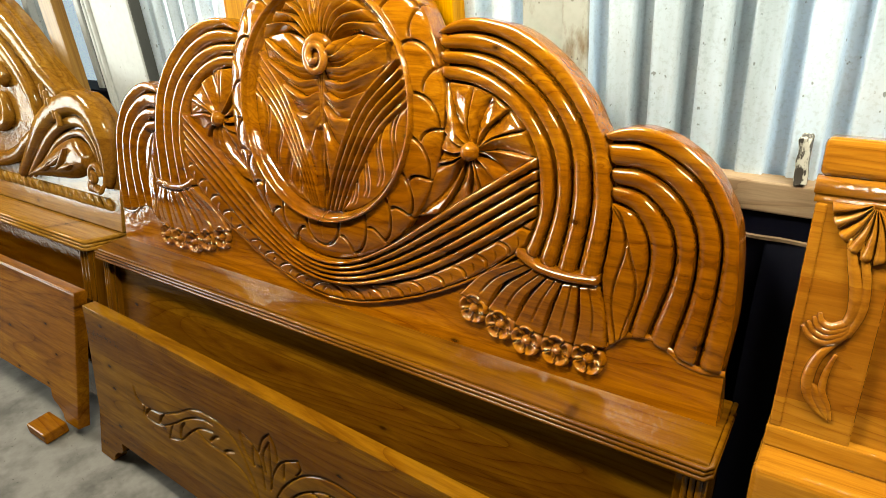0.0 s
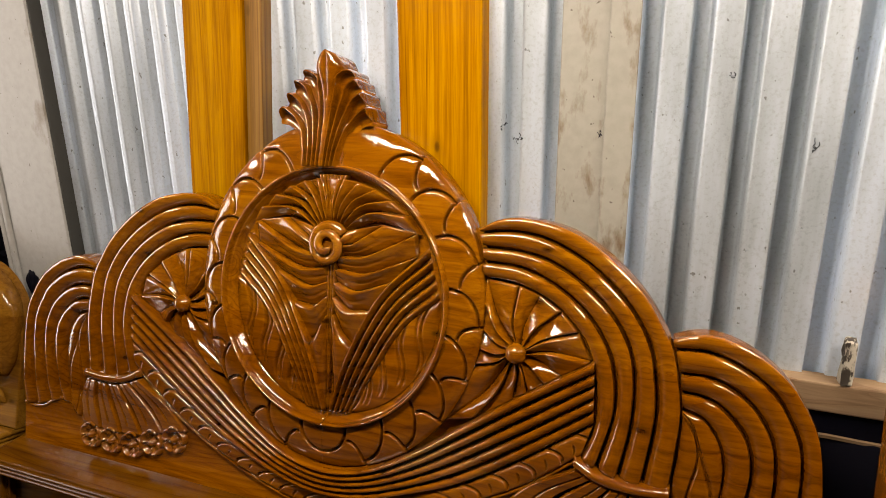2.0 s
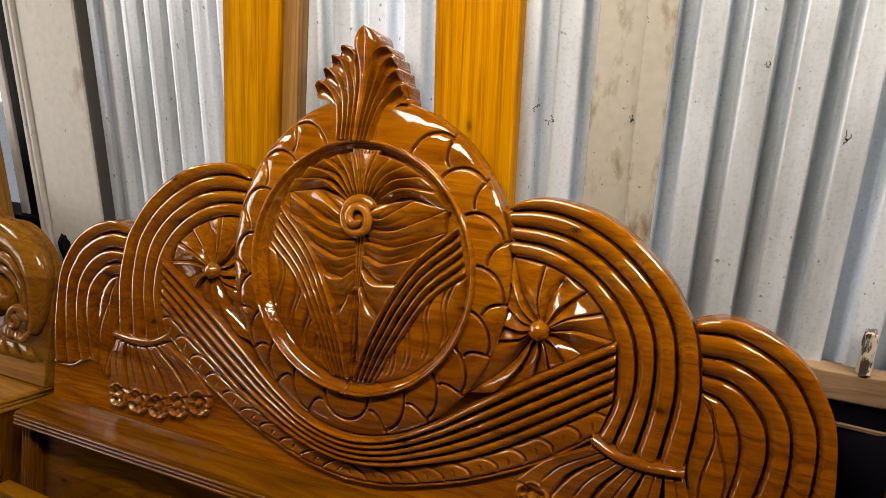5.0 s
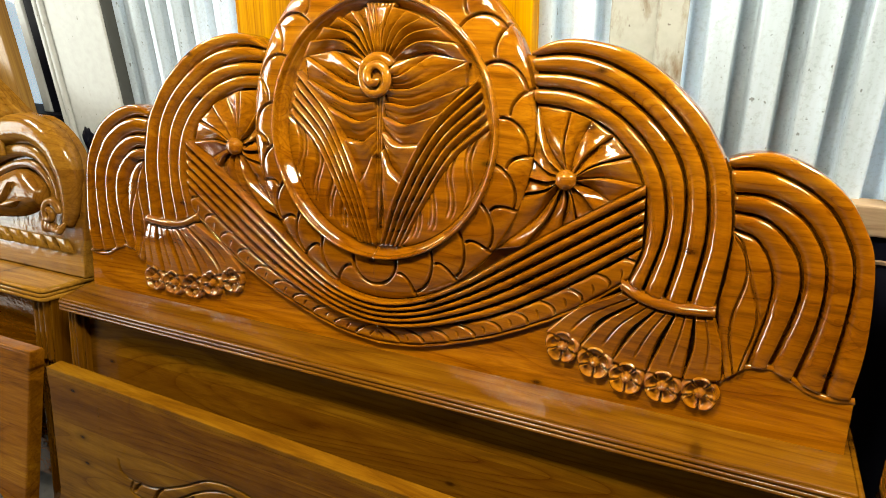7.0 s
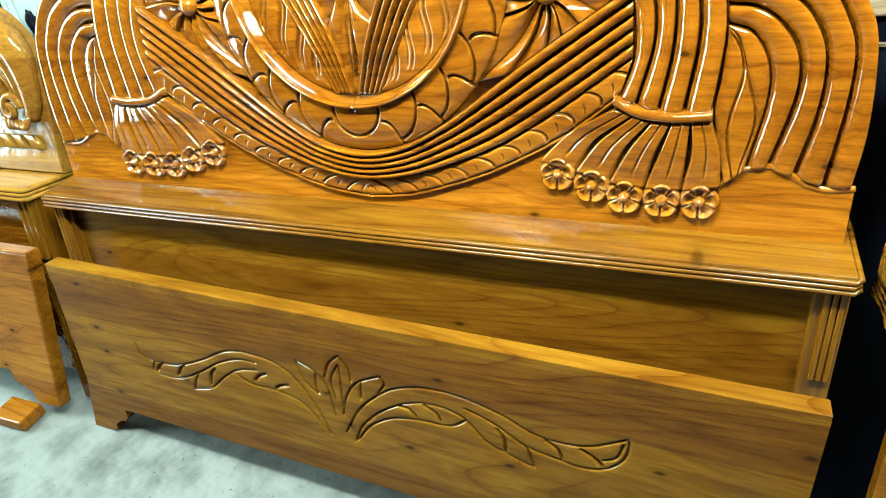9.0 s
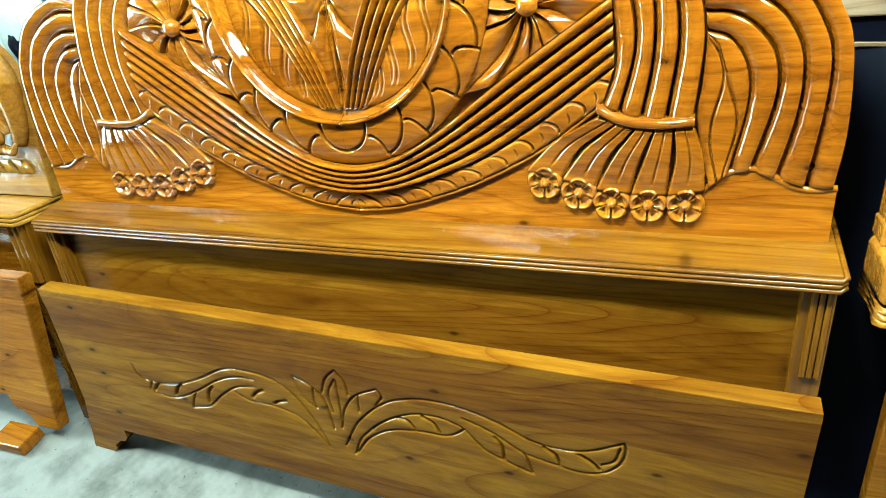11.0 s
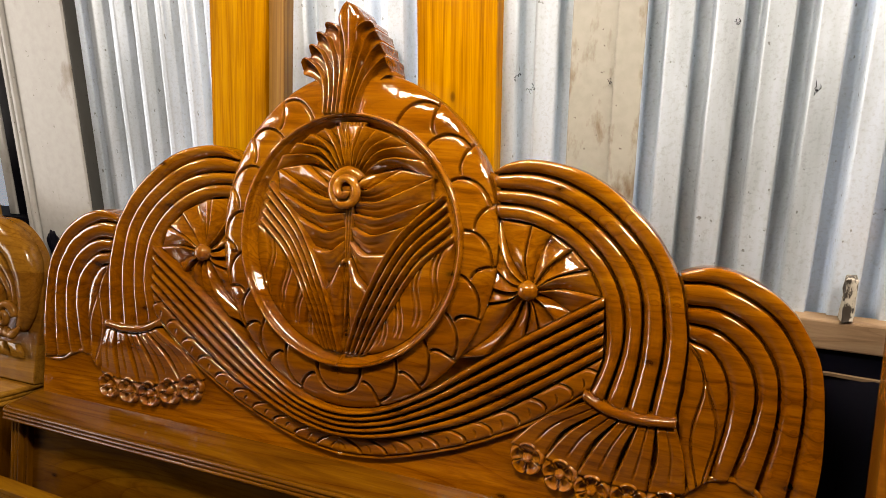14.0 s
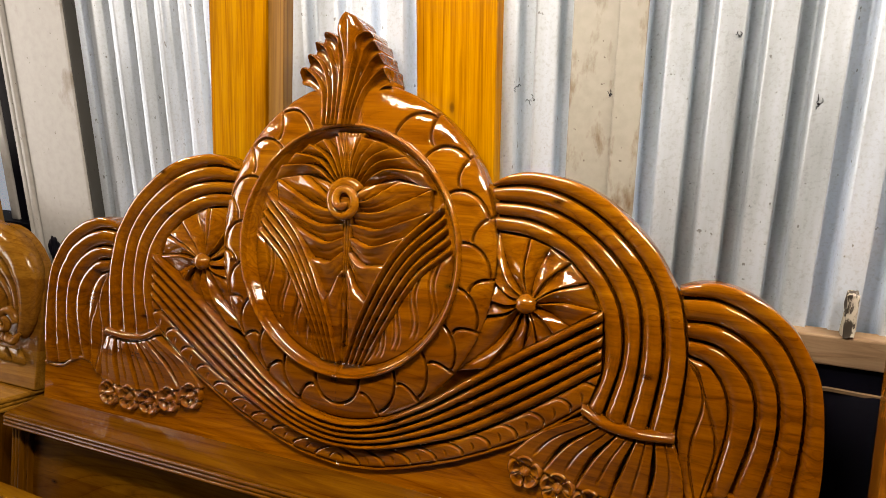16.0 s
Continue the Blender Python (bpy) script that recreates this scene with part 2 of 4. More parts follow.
CREAM = stained("cream_painted_sheet", (0.235, 0.232, 0.205), (0.095, 0.052, 0.016), 0.5, 11.0, (1.6, 1, 0.7), 0.54, 0.68)
CREAM_CLEAN = stained("cream_painted_board", (0.300, 0.307, 0.300), (0.150, 0.120, 0.085), 0.45, 9.0, (1.4, 1, 0.9), low=0.60, high=0.76)
# dark grey that puts shade into the colour of the cream board's side
EDGE_SHADE = stained("edge_shade_grey", (0.030, 0.031, 0.028), (0.020, 0.019, 0.016), 0.6)
CONCRETE = stained("concrete", (0.112, 0.100, 0.088), (0.040, 0.034, 0.027), 0.8, 5.5, (1, 1, 1), 0.44, 0.66)
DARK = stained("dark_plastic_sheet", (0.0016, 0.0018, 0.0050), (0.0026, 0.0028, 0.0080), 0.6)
STUB = stained("paint_splashed_wood", (0.34, 0.32, 0.27), (0.022, 0.016, 0.011), 0.7, 55.0, (1.6, 1.6, 0.5), 0.44, 0.50)
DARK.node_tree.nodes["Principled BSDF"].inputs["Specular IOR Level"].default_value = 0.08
# unseen roof, kept dark so the lacquer mirrors little from above
ROOF_DARK = stained("dark_unseen_roof", (0.05, 0.045, 0.04), (0.03, 0.025, 0.02), 0.8)
# wall colour set dark to cut bounce light and deepen the shadows
WALL_DARK = stained("low_bounce_wall", (0.055, 0.040, 0.027), (0.035, 0.025, 0.017), 0.8)

# ---- building blocks ----
def link_mesh(name, verts, faces, material, parent=None, label="", smooth=True):
    me = bpy.data.meshes.new(name)
    me.from_pydata(verts, [], faces)
    if smooth:
        me.polygons.foreach_set("use_smooth", [True] * len(me.polygons))
    me.materials.append(material)
    me.update()
    ob = new(name, me)
    ob.parent = parent
    if label:
        tagged(ob, label)
    return ob


def part(name, bm, material, parent, label="", smooth=False):
    me = bpy.data.meshes.new(name)
    bmesh.ops.recalc_face_normals(bm, faces=bm.faces)
    bm.to_mesh(me)
    bm.free()
    if smooth:
        me.polygons.foreach_set("use_smooth", [True] * len(me.polygons))
    me.materials.append(material)
    ob = new(name, me)
    ob.parent = parent
    if label:
        tagged(ob, label)
    return ob


def thing(name, label, category, m=None, group="", kind=""):
    ob = tagged(new(name), label, category, group, kind)
    ob.empty_display_size = 0.1
    if m is not None:
        ob.matrix_basis = m
    return ob


def box(lo, hi, bevel=0.003, segments=2):
    bm = bmesh.new()
    bmesh.ops.create_cube(bm, size=1)
    for v in bm.verts:
        v.co = Vector([lo[i] + (v.co[i] + 0.5) * (hi[i] - lo[i]) for i in range(3)])
    if bevel:
        bmesh.ops.bevel(bm, geom=bm.edges[:], offset=bevel, segments=segments, affect="EDGES", profile=0.5)
    return bm


def slab(outline, front, back, bevel=0.004):
    """A board cut to an outline of (x, z), from y = front to y = back."""
    bm = bmesh.new()
    a = [bm.verts.new((x, front, z)) for x, z in outline]
    face = bm.faces.new(a)
    made = bmesh.ops.extrude_face_region(bm, geom=[face])
    for v in made["geom"]:
        if isinstance(v, bmesh.types.BMVert):
            v.co.y = back
    bmesh.ops.recalc_face_normals(bm, faces=bm.faces)
    if bevel:
        edges = [e for e in bm.edges if all(abs(v.co.y - front) < 1e-6 for v in e.verts)]
        bmesh.ops.bevel(bm, geom=edges, offset=bevel, segments=2, affect="EDGES", profile=0.5)
    return bm


def spline(points, n):
    """n points evenly along a Catmull-Rom curve through the given ones."""
    p = np.array(points, float)
    p = np.vstack([2 * p[0] - p[1], p, 2 * p[-1] - p[-2]])
    out = []
    for i in range(1, len(p) - 2):
        t = np.linspace(0, 1, 24, endpoint=False)[:, None]
        a, b, c, d = p[i - 1], p[i], p[i + 1], p[i + 2]
        out.append(0.5 * (2 * b + (c - a) * t + (2 * a - 5 * b + 4 * c - d) * t**2 + (3 * b - a - 3 * c + d) * t**3))
    q = np.vstack(out + [p[-2][None]])
    s = np.concatenate([[0], np.cumsum(np.linalg.norm(np.diff(q, axis=0), axis=1))])
    at = np.linspace(0, s[-1], n)
    return np.stack([np.interp(at, s, q[:, k]) for k in range(q.shape[1])], axis=1)


def flip(points, side):
    return [(side * p[0], *p[1:]) for p in points]


def patch(name, edge_a, edge_b, height, material, parent, n=60, m=9, foot=-0.018, label="", spread=None):
    """A carved strip between two curves of (x, z) on the board: height(s, w) stands forward of the face; its rim goes back to foot."""
    a = spline(edge_a, n) if len(edge_a) != n else np.array(edge_a, float)
    b = spline(edge_b, n) if len(edge_b) != n else np.array(edge_b, float)
    ws = np.linspace(0, 1, m) if spread is None else spread
    m = len(ws)
    s = np.linspace(0, 1, n)
    S, Wd = np.meshgrid(s, ws, indexing="ij")
    X = a[:, None, 0] * (1 - Wd) + b[:, None, 0] * Wd
    Z = a[:, None, 1] * (1 - Wd) + b[:, None, 1] * Wd
    H = height(S, Wd, X, Z)
    lower = foot(X, Z) if callable(foot) else np.full_like(X, foot)
    grid = lambda A, edge: np.pad(A, 1, mode="edge")
    XX, ZZ, HH = grid(X, 0), grid(Z, 0), grid(H, 0)
    LL = grid(lower, 0)
    HH[0], HH[-1], HH[:, 0], HH[:, -1] = LL[0], LL[-1], LL[:, 0], LL[:, -1]
    N, M = XX.shape
    verts = np.stack([XX, -HH, ZZ], axis=-1).reshape(-1, 3)
    i, j = np.meshgrid(np.arange(N - 1), np.arange(M - 1), indexing="ij")
    k = (i * M + j).ravel()
    faces = np.stack([k, k + 1, k + M + 1, k + M], axis=1)
    p, q, r = verts[faces[len(faces) // 2][[0, 1, 2]]]
    if np.cross(q - p, r - p)[1] > 0:
        faces = faces[:, ::-1]
    return link_mesh(name, verts.tolist(), faces.tolist(), material, parent, label)


def rounded(h, base=0.0, power=2.4):
    """A strand's cross section: full in the middle, falling steeply to its sides."""
    return lambda S, W, X, Z: base + h * np.clip(1 - np.abs(2 * W - 1) ** power, 0, 1) ** 0.55


def tube(name, path, radius, material, parent, closed=False, sides=10, label="", squash=1.0):
    p = np.array(path, float)
    n = len(p)
    tan = np.roll(p, -1, 0) - np.roll(p, 1, 0) if closed else np.gradient(p, axis=0)
    tan /= np.linalg.norm(tan, axis=1)[:, None]
    rad = np.full(n, radius) if np.isscalar(radius) else np.array(radius)
    verts, faces = [], []
    for k in range(n):
        side = np.cross(tan[k], (0, 1, 0))
        side = side / np.linalg.norm(side) if np.linalg.norm(side) > 1e-6 else np.array((0, 0, 1.0))
        out = np.cross(side, tan[k])
        for q in range(sides):
            g = 2 * math.pi * q / sides
            verts.append(tuple(p[k] + rad[k] * (math.cos(g) * side + squash * math.sin(g) * out)))
    for k in range(n if closed else n - 1):
        for q in range(sides):
            a, b = k * sides + q, k * sides + (q + 1) % sides
            c, d = ((k + 1) % n) * sides + (q + 1) % sides, ((k + 1) % n) * sides + q
            faces.append((a, b, c, d))
    if not closed:
        faces += [tuple(range(sides))[::-1], tuple((n - 1) * sides + q for q in range(sides))]
    return link_mesh(name, verts, faces, material, parent, label)

# ---- the shed ----
def sheet(name, x0, x1, z0, z1, y, pitch, depth, material, label, phase=0.0, front=0.27, flank=0.06):
    """Ribbed tin: flat pans and raised ribs with sloped flanks, a little dented; front is half a rib's width in pitches."""
    n = int((x1 - x0) / pitch * 24)
    rows = [z0 + (z1 - z0) * q / 24 for q in range(25)]
    verts, faces = [], []
    for i in range(n + 1):
        x = x0 + (x1 - x0) * i / n
        u = ((x - x0) / pitch + phase) % 1
        k = min(max((abs(u - 0.5) - front) / flank, 0), 1)
        k = k * k * (3 - 2 * k)
        for z in rows:
            dent = 0.0020 * noise.noise(Vector((x * 9, z * 2.2, 1.7))) + 0.003 * math.sin(x * 5.1 + z)
            verts.append((x, y - depth * (1 - k) + dent, z))
    m = len(rows)
    for i in range(n):
        faces += [(i * m + q, (i + 1) * m + q, (i + 1) * m + q + 1, i * m + q + 1) for q in range(m - 1)]
    back = len(verts)
    verts += [(x, yy + 0.0015, z) for x, yy, z in verts]
    faces += [(c + back, b + back, a + back, d + back) for d, a, b, c in faces]
    return tagged(link_mesh(name, verts, faces, material), label, "wall", kind="structure")


def plane_thing(name, lo, hi, material, label, category, bevel=0.0):
    return tagged(part(name, box(lo, hi, bevel), material, None), label, category, kind="structure")


bm = bmesh.new()
bmesh.ops.create_grid(bm, x_segments=90, y_segments=90, size=1)
for v in bm.verts:
    v.co.x, v.co.y = v.co.x * 4.2, v.co.y * 3.2 - 2.2
    v.co.z = 0.004 * noise.noise(Vector((v.co.x * 2, v.co.y * 2, 0))) + 0.0015 * noise.noise(Vector((v.co.x * 9, v.co.y * 9, 3))) - 0.004
tagged(part("floor", bm, CONCRETE, None, smooth=True), "worn grey concrete floor with stains and dust", "floor", kind="structure")
sheet("wall_north", -0.262, 4.2, 0.0, 3.4, 0.465, 0.0855, 0.044, TIN, "galvanised corrugated tin wall with dull ribs", 0.094)
sheet("wall_north_middle", -1.2, -0.265, 0.0, 3.4, 0.449, 0.078, 0.026, TIN, "paler galvanised corrugated tin sheet", 0.26, 0.13, 0.07)
plane_thing("wall_north_west", (-4.2, 0.45, 0), (-2.6, 0.53, 3.4), WALL_DARK, "plain painted wall beside the window opening", "wall")
plane_thing("wall_north_sill", (-2.6, 0.45, 0), (-1.2, 0.53, 1.10), WALL_DARK, "plain wall under the window opening", "wall")
plane_thing("wall_north_lintel", (-2.6, 0.45, 2.5), (-1.2, 0.53, 3.4), WALL_DARK, "plain wall over the window opening", "wall")
# side and rear walls are unseen, added to enclose the room darkly
plane_thing("wall_west", (-4.3, -5.4, 0), (-4.2, 0.53, 3.4), WALL_DARK, "unseen side wall, added dark to cut bounce light", "wall")
plane_thing("wall_east", (4.2, -5.4, 0), (4.3, 0.53, 3.4), WALL_DARK, "unseen side wall, added dark to cut bounce light", "wall")
plane_thing("wall_south_west", (-4.2, -5.4, 0), (-2.6, -5.3, 3.4), WALL_DARK, "unseen wall behind the camera, added dark to cut bounce light", "wall")
plane_thing("wall_south_east", (-2.58, -5.4, 0), (4.2, -5.3, 3.4), WALL_DARK, "unseen wall behind the camera, added dark to cut bounce light", "wall")
# out of view: added to close the room and hold reflections down
plane_thing("ceiling", (-4.3, -5.4, 3.4), (4.3, 0.55, 3.45), ROOF_DARK, "unseen roof, added dark to keep reflections off the lacquer", "ceiling")

# window at the far end of the tin wall: frame, mullion, panes
win = thing("window_1", "bright window with a dark wooden frame", "window", kind="structure")
for name, lo, hi in (("jamb", (-1.30, 0.43, 1.14), (-1.198, 0.53, 2.5)), ("frame", (-1.335, 0.425, 1.14), (-1.301, 0.53, 2.5)), ("frame", (-2.6, 0.43, 1.14), (-2.54, 0.53, 2.5)),
                     ("mullion", (-1.76, 0.45, 1.14), (-1.72, 0.51, 2.5)), ("sill", (-2.62, 0.40, 1.10), (-1.198, 0.52, 1.14))):
    part(name, box(lo, hi, 0.004), CREAM_CLEAN if name in ("frame", "mullion") else DARK, win)
GLASS, gn, gl, gb = shader("window_glass", (0.9, 0.95, 1.0), 0.05)
gb.inputs["Transmission Weight"].default_value, gb.inputs["IOR"].default_value = 1.0, 1.45
for x0, x1 in ((-2.54, -1.76), (-1.72, -1.335)):
    pane = part("pane", box((x0, 0.478, 1.14), (x1, 0.482, 2.5), 0), GLASS, win)
    pane.visible_shadow = False
DAY, dn, dl, db = shader("daylight_outside", (0.8, 0.85, 0.9), 1.0)
db.inputs["Emission Color"].default_value, db.inputs["Emission Strength"].default_value = (0.66, 0.80, 1.0, 1), 0.6
tagged(part("backdrop", box((-24.0, 3.0, -0.5), (1.0, 3.05, 9.0), 0), DAY, None), "bright hazy daylight outside the window", "backdrop", kind="structure")

# ---- the carved headboard ----
WING_OUT = [(0.310, 1.409), (0.342, 1.428), (0.383, 1.436), (0.433, 1.431), (0.483, 1.418), (0.534, 1.391), (0.585, 1.351), (0.627, 1.307), (0.656, 1.262), (0.676, 1.225)]
WING_EDGE = [(0.688, 1.177), (0.698, 1.109), (0.694, 1.027), (0.689, 0.972)]
WING = [
    WING_OUT + WING_EDGE,
    [(0.310, 1.400), (0.373, 1.407), (0.435, 1.398), (0.497, 1.371), (0.549, 1.335), (0.598, 1.286), (0.633, 1.230), (0.648, 1.173), (0.655, 1.093), (0.641, 0.969)],
    [(0.318, 1.372), (0.387, 1.370), (0.450, 1.355), (0.513, 1.319), (0.567, 1.269), (0.601, 1.213), (0.614, 1.149), (0.613, 1.066), (0.598, 0.972)],
    [(0.320, 1.344), (0.390, 1.340), (0.454, 1.316), (0.508, 1.279), (0.548, 1.233), (0.575, 1.175), (0.583, 1.093), (0.559, 0.984)],
    [(0.323, 1.312), (0.383, 1.307), (0.448, 1.283), (0.492, 1.248), (0.525, 1.205), (0.542, 1.151), (0.549, 1.067), (0.527, 0.998)],
]
FLANK_OUT = [(0.672, 1.243), (0.705, 1.255), (0.739, 1.258), (0.782, 1.248), (0.827, 1.224), (0.865, 1.191), (0.891, 1.153), (0.912, 1.109), (0.924, 1.044), (0.931, 0.946), (0.926, 0.847)]
FLANK = [
    FLANK_OUT,
    [(0.679, 1.224), (0.736, 1.225), (0.789, 1.206), (0.836, 1.174), (0.867, 1.131), (0.889, 1.076), (0.892, 0.988), (0.881, 0.848)],
    [(0.690, 1.181), (0.743, 1.180), (0.789, 1.159), (0.824, 1.125), (0.849, 1.070), (0.852, 0.981), (0.832, 0.862)],
    [(0.695, 1.149), (0.740, 1.143), (0.778, 1.118), (0.809, 1.074), (0.816, 1.004), (0.789, 0.876)],
    [(0.699, 1.118), (0.737, 1.103), (0.766, 1.057), (0.772, 0.991), (0.753, 0.872)],
]
WAVE = [(0.713, 0.832), (0.737, 0.860), (0.763, 0.873), (0.799, 0.877), (0.828, 0.865), (0.858, 0.847), (0.893, 0.841), (0.930, 0.846)]
SWAG_TOP = [(0, 0.872), (0.10, 0.891), (0.20, 0.945), (0.30, 1.018), (0.40, 1.090), (0.542, 1.184)]
SWAG_MID = [(0, 0.808), (0.10, 0.820), (0.20, 0.850), (0.30, 0.892), (0.417, 0.966), (0.549, 1.064)]
SWAG_LOW = [(0, 0.768), (0.10, 0.780), (0.20, 0.810), (0.30, 0.850), (0.422, 0.917), (0.531, 1.001)]
EGG = (-0.005, 1.240)
EGG_IN, EGG_OUT = (0.262, 0.270), (0.334, 0.366)
HUB = (-0.008, 1.350)
CREST_X = -0.030
LEVEL = math.tan(radians(LEAN))


BAND = np.array([0.0, 0.03, 0.06, 0.09, 0.12, 0.16, 0.22, 0.32, 0.44, 0.56, 0.68, 0.78, 0.84, 0.88, 0.91, 0.94, 0.97, 1.0])


def flat_band(h, tilt=0.14):
    """A broad, slightly domed band between narrow cut grooves, highest along its outer edge and sinking to the inner one."""
    def f(S, W, X, Z):
        wall = np.clip(np.minimum(W / 0.10, (1 - W) / 0.13), 0, 1)
        dome = 1 - 0.40 * np.abs(2 * W - 0.90) ** 2.6 - (tilt + 0.08) * W**1.2
        return -0.014 + (h + 0.014) * (dome * np.sin(0.5 * np.pi * wall) ** 1.1)
    return f


def oval(a, b, th):
    return EGG[0] + a * np.cos(th), EGG[1] + b * np.sin(th)


def scaled_ring():
    """Height of the fish-scale ring round the oval: a sloping face cut by two rows of scale arcs."""
    arcs = []

    def cut(f, w, side):
        th = math.pi / 2 - side * math.radians(f)
        arcs.append(oval(EGG_IN[0] * (1 - w) + EGG_OUT[0] * w, EGG_IN[1] * (1 - w) + EGG_OUT[1] * w, th))
    starts = [22, 40, 59, 80.5, 99.5, 117, 133.2, 150]
    for side in (1, -1):
        for k, f0 in enumerate(starts):
            step = (starts + [168])[k + 1] - f0
            for tau in np.linspace(0, math.pi / 2, 48):
                cut(f0 + 0.72 * step * (1 - math.cos(tau)) ** 0.9, 0.88 * math.sin(tau), side)
                cut(f0 + step * (0.70 + 0.30 * (1 - math.cos(tau))), 1 - 0.62 * math.sin(tau), side)
        for tau in np.linspace(0, math.pi / 2, 60):
            cut(180 - 11.5 * math.cos(tau), 0.66 * math.sin(tau), side)
    arcs = np.array(arcs)

    def height(S, W, X, Z):
        d = np.full(X.shape, 9.0)
        for x, z in arcs:
            d = np.minimum(d, (X - x) ** 2 + (Z - z) ** 2)
        d = np.sqrt(d)
        face = 0.010 + 0.018 * np.clip(1 - np.clip((W - 0.15) / 0.85, 0, 1) ** 2.6, 0, 1) ** 0.7
        return face - 0.013 * np.exp(-(d / 0.0021) ** 2) - 0.0025 * np.exp(-d / 0.007)
    return height


def petal_profile(low, high, turn=1, power=0.6):
    """Petals that lap over one another: thick along one edge, sinking to the other."""
    def f(S, W, X, Z):
        w = W if turn > 0 else 1 - W
        return low + (high - low) * (w**power) * np.clip((1 - w) / 0.12, 0, 1) ** 0.5 * (0.55 + 0.45 * np.sin(np.pi * np.clip(S, 0.05, 1) ** 0.8))
    return f


def carve_board():
    hb = thing("carved_headboard", "glossy orange-brown teak headboard with carved oval medallion and wings", "headboard", LEANED)
    right = [(0.938, 0.705), (0.924, 0.850), (0.926, 0.946), (0.918, 1.044), (0.905, 1.105), (0.885, 1.149), (0.860, 1.186), (0.824, 1.218), (0.781, 1.241), (0.739, 1.250), (0.700, 1.246),
             (0.668, 1.232), (0.650, 1.262), (0.622, 1.303), (0.581, 1.346), (0.531, 1.385), (0.481, 1.411), (0.432, 1.424), (0.383, 1.428), (0.345, 1.420), (0.300, 1.405)]
    top = [oval(EGG_OUT[0] - 0.008, EGG_OUT[1] - 0.008, th) for th in np.linspace(0.50, math.pi - 0.50, 26)]
    outline = right + [(float(x), float(z)) for x, z in top] + [(-x, z) for x, z in right[::-1]]
    part("back_board", slab(outline, 0.016, 0.046, 0), TEAK, hb)

    low = [(0.931, 0.706), (0.929, 0.845)] + [(float(x), float(z)) for x, z in spline(WAVE[::-1], 30)] + [(0.690, 0.846), (0.560, 0.858), (0.425, 0.880)]
    hem = [(float(x), float(z) - 0.002) for x, z in spline(SWAG_LOW, 60) if x < 0.405]
    part("base_board", slab(low + hem[::-1] + [(-x, z) for x, z in hem[1:]] + [(-x, z) for x, z in low[::-1]], 0.001, 0.0155, 0), TEAK, hb)

    # oval medallion
    n = 1500
    th = np.linspace(-math.pi / 2, 1.5 * math.pi, n)
    inner, outer = np.stack(oval(*EGG_IN, th), 1), np.stack(oval(*EGG_OUT, th), 1)
    patch("scale_ring", inner, outer, scaled_ring(), TEAK, hb, n=n, m=64, foot=-0.044, label="oval ring carved with fish scales")
    th = np.linspace(-math.pi / 2, 1.5 * math.pi, 200)
    rim = lambda S, W, X, Z: 0.002 + 0.026 * np.clip(W / 0.70, 0, 1) ** 2.0 + 0.013 * np.sqrt(np.clip(1 - ((W - 0.86) / 0.14) ** 2, 0, 1)) - 0.003 * np.exp(-((W - 0.70) / 0.04) ** 2)
    patch("oval_rim", np.stack(oval(0.231, 0.239, th), 1), np.stack(oval(0.267, 0.275, th), 1), rim, TEAK, hb, n=260, m=37, foot=-0.01)
    th = np.linspace(-math.pi / 2, 1.5 * math.pi, 120)
    patch("dish", np.stack(oval(0.001, 0.001, th), 1), np.stack(oval(0.245, 0.253, th), 1), lambda S, W, X, Z: 0.002 + 0.006 * W**3, TEAK, hb, n=120, m=14, foot=-0.01)

    # fan of petals over the hub
    def rim_point(a, k=0.985):
        # where a ray from the hub meets the oval
        dx, dz = math.cos(a), math.sin(a)
        A, B = 0.243 * k, 0.251 * k
        px, pz = HUB[0] - EGG[0], HUB[1] - EGG[1]
        qa = (dx / A) ** 2 + (dz / B) ** 2
        qb = 2 * (px * dx / A**2 + pz * dz / B**2)
        qc = (px / A) ** 2 + (pz / B) ** 2 - 1
        r = (-qb + math.sqrt(qb * qb - 4 * qa * qc)) / (2 * qa)
        return HUB[0] + r * dx, HUB[1] + r * dz

    def fan_ray(a):
        e = rim_point(a)
        lift = 0.030 * math.cos(a)
        st = (HUB[0] + 0.018 * math.cos(a), HUB[1] + 0.012 + 0.018 * math.sin(a))
        mid = (0.5 * (st[0] + e[0]) - 0.25 * lift, 0.5 * (st[1] + e[1]) + abs(lift) * 0.9)
        return [st, mid, e]
    angles = np.radians([10, 24, 38, 52, 66, 79, 101, 114, 128, 142, 156, 170])
    for a, b in zip(angles[:-1], angles[1:]):
        turn = 1 if (a + b) / 2 < math.pi / 2 else -1
        patch("petal", fan_ray(a), fan_ray(b), lambda S, W, X, Z, t=turn: 0.018 * S + petal_profile(0.001, 0.036, t, 0.9)(S, W, X, Z), TEAK, hb, n=30, m=21)
    # little fluted shell under the crest
    for k in range(8):
        x0, x1 = -0.034 + 0.0085 * k, -0.034 + 0.0085 * (k + 1)
        patch("flute", [(HUB[0] + x0 * 0.20, 1.385), (HUB[0] + x0 * 0.45, 1.440), (HUB[0] + x0, 1.494)], [(HUB[0] + x1 * 0.20, 1.385), (HUB[0] + x1 * 0.45, 1.440), (HUB[0] + x1, 1.494)], rounded(0.006, 0.022), TEAK, hb, n=20, m=9)

    # leaf halves, horns and side panels in the dish
    horn_top = [(0.208, 1.362), (0.110, 1.262), (0.039, 1.118), (0.003, 0.994)]
    horn_low = [(0.238, 1.258), (0.164, 1.192), (0.101, 1.085), (0.056, 0.996)]
    for side in (1, -1):
        ox = EGG[0] * 0.5

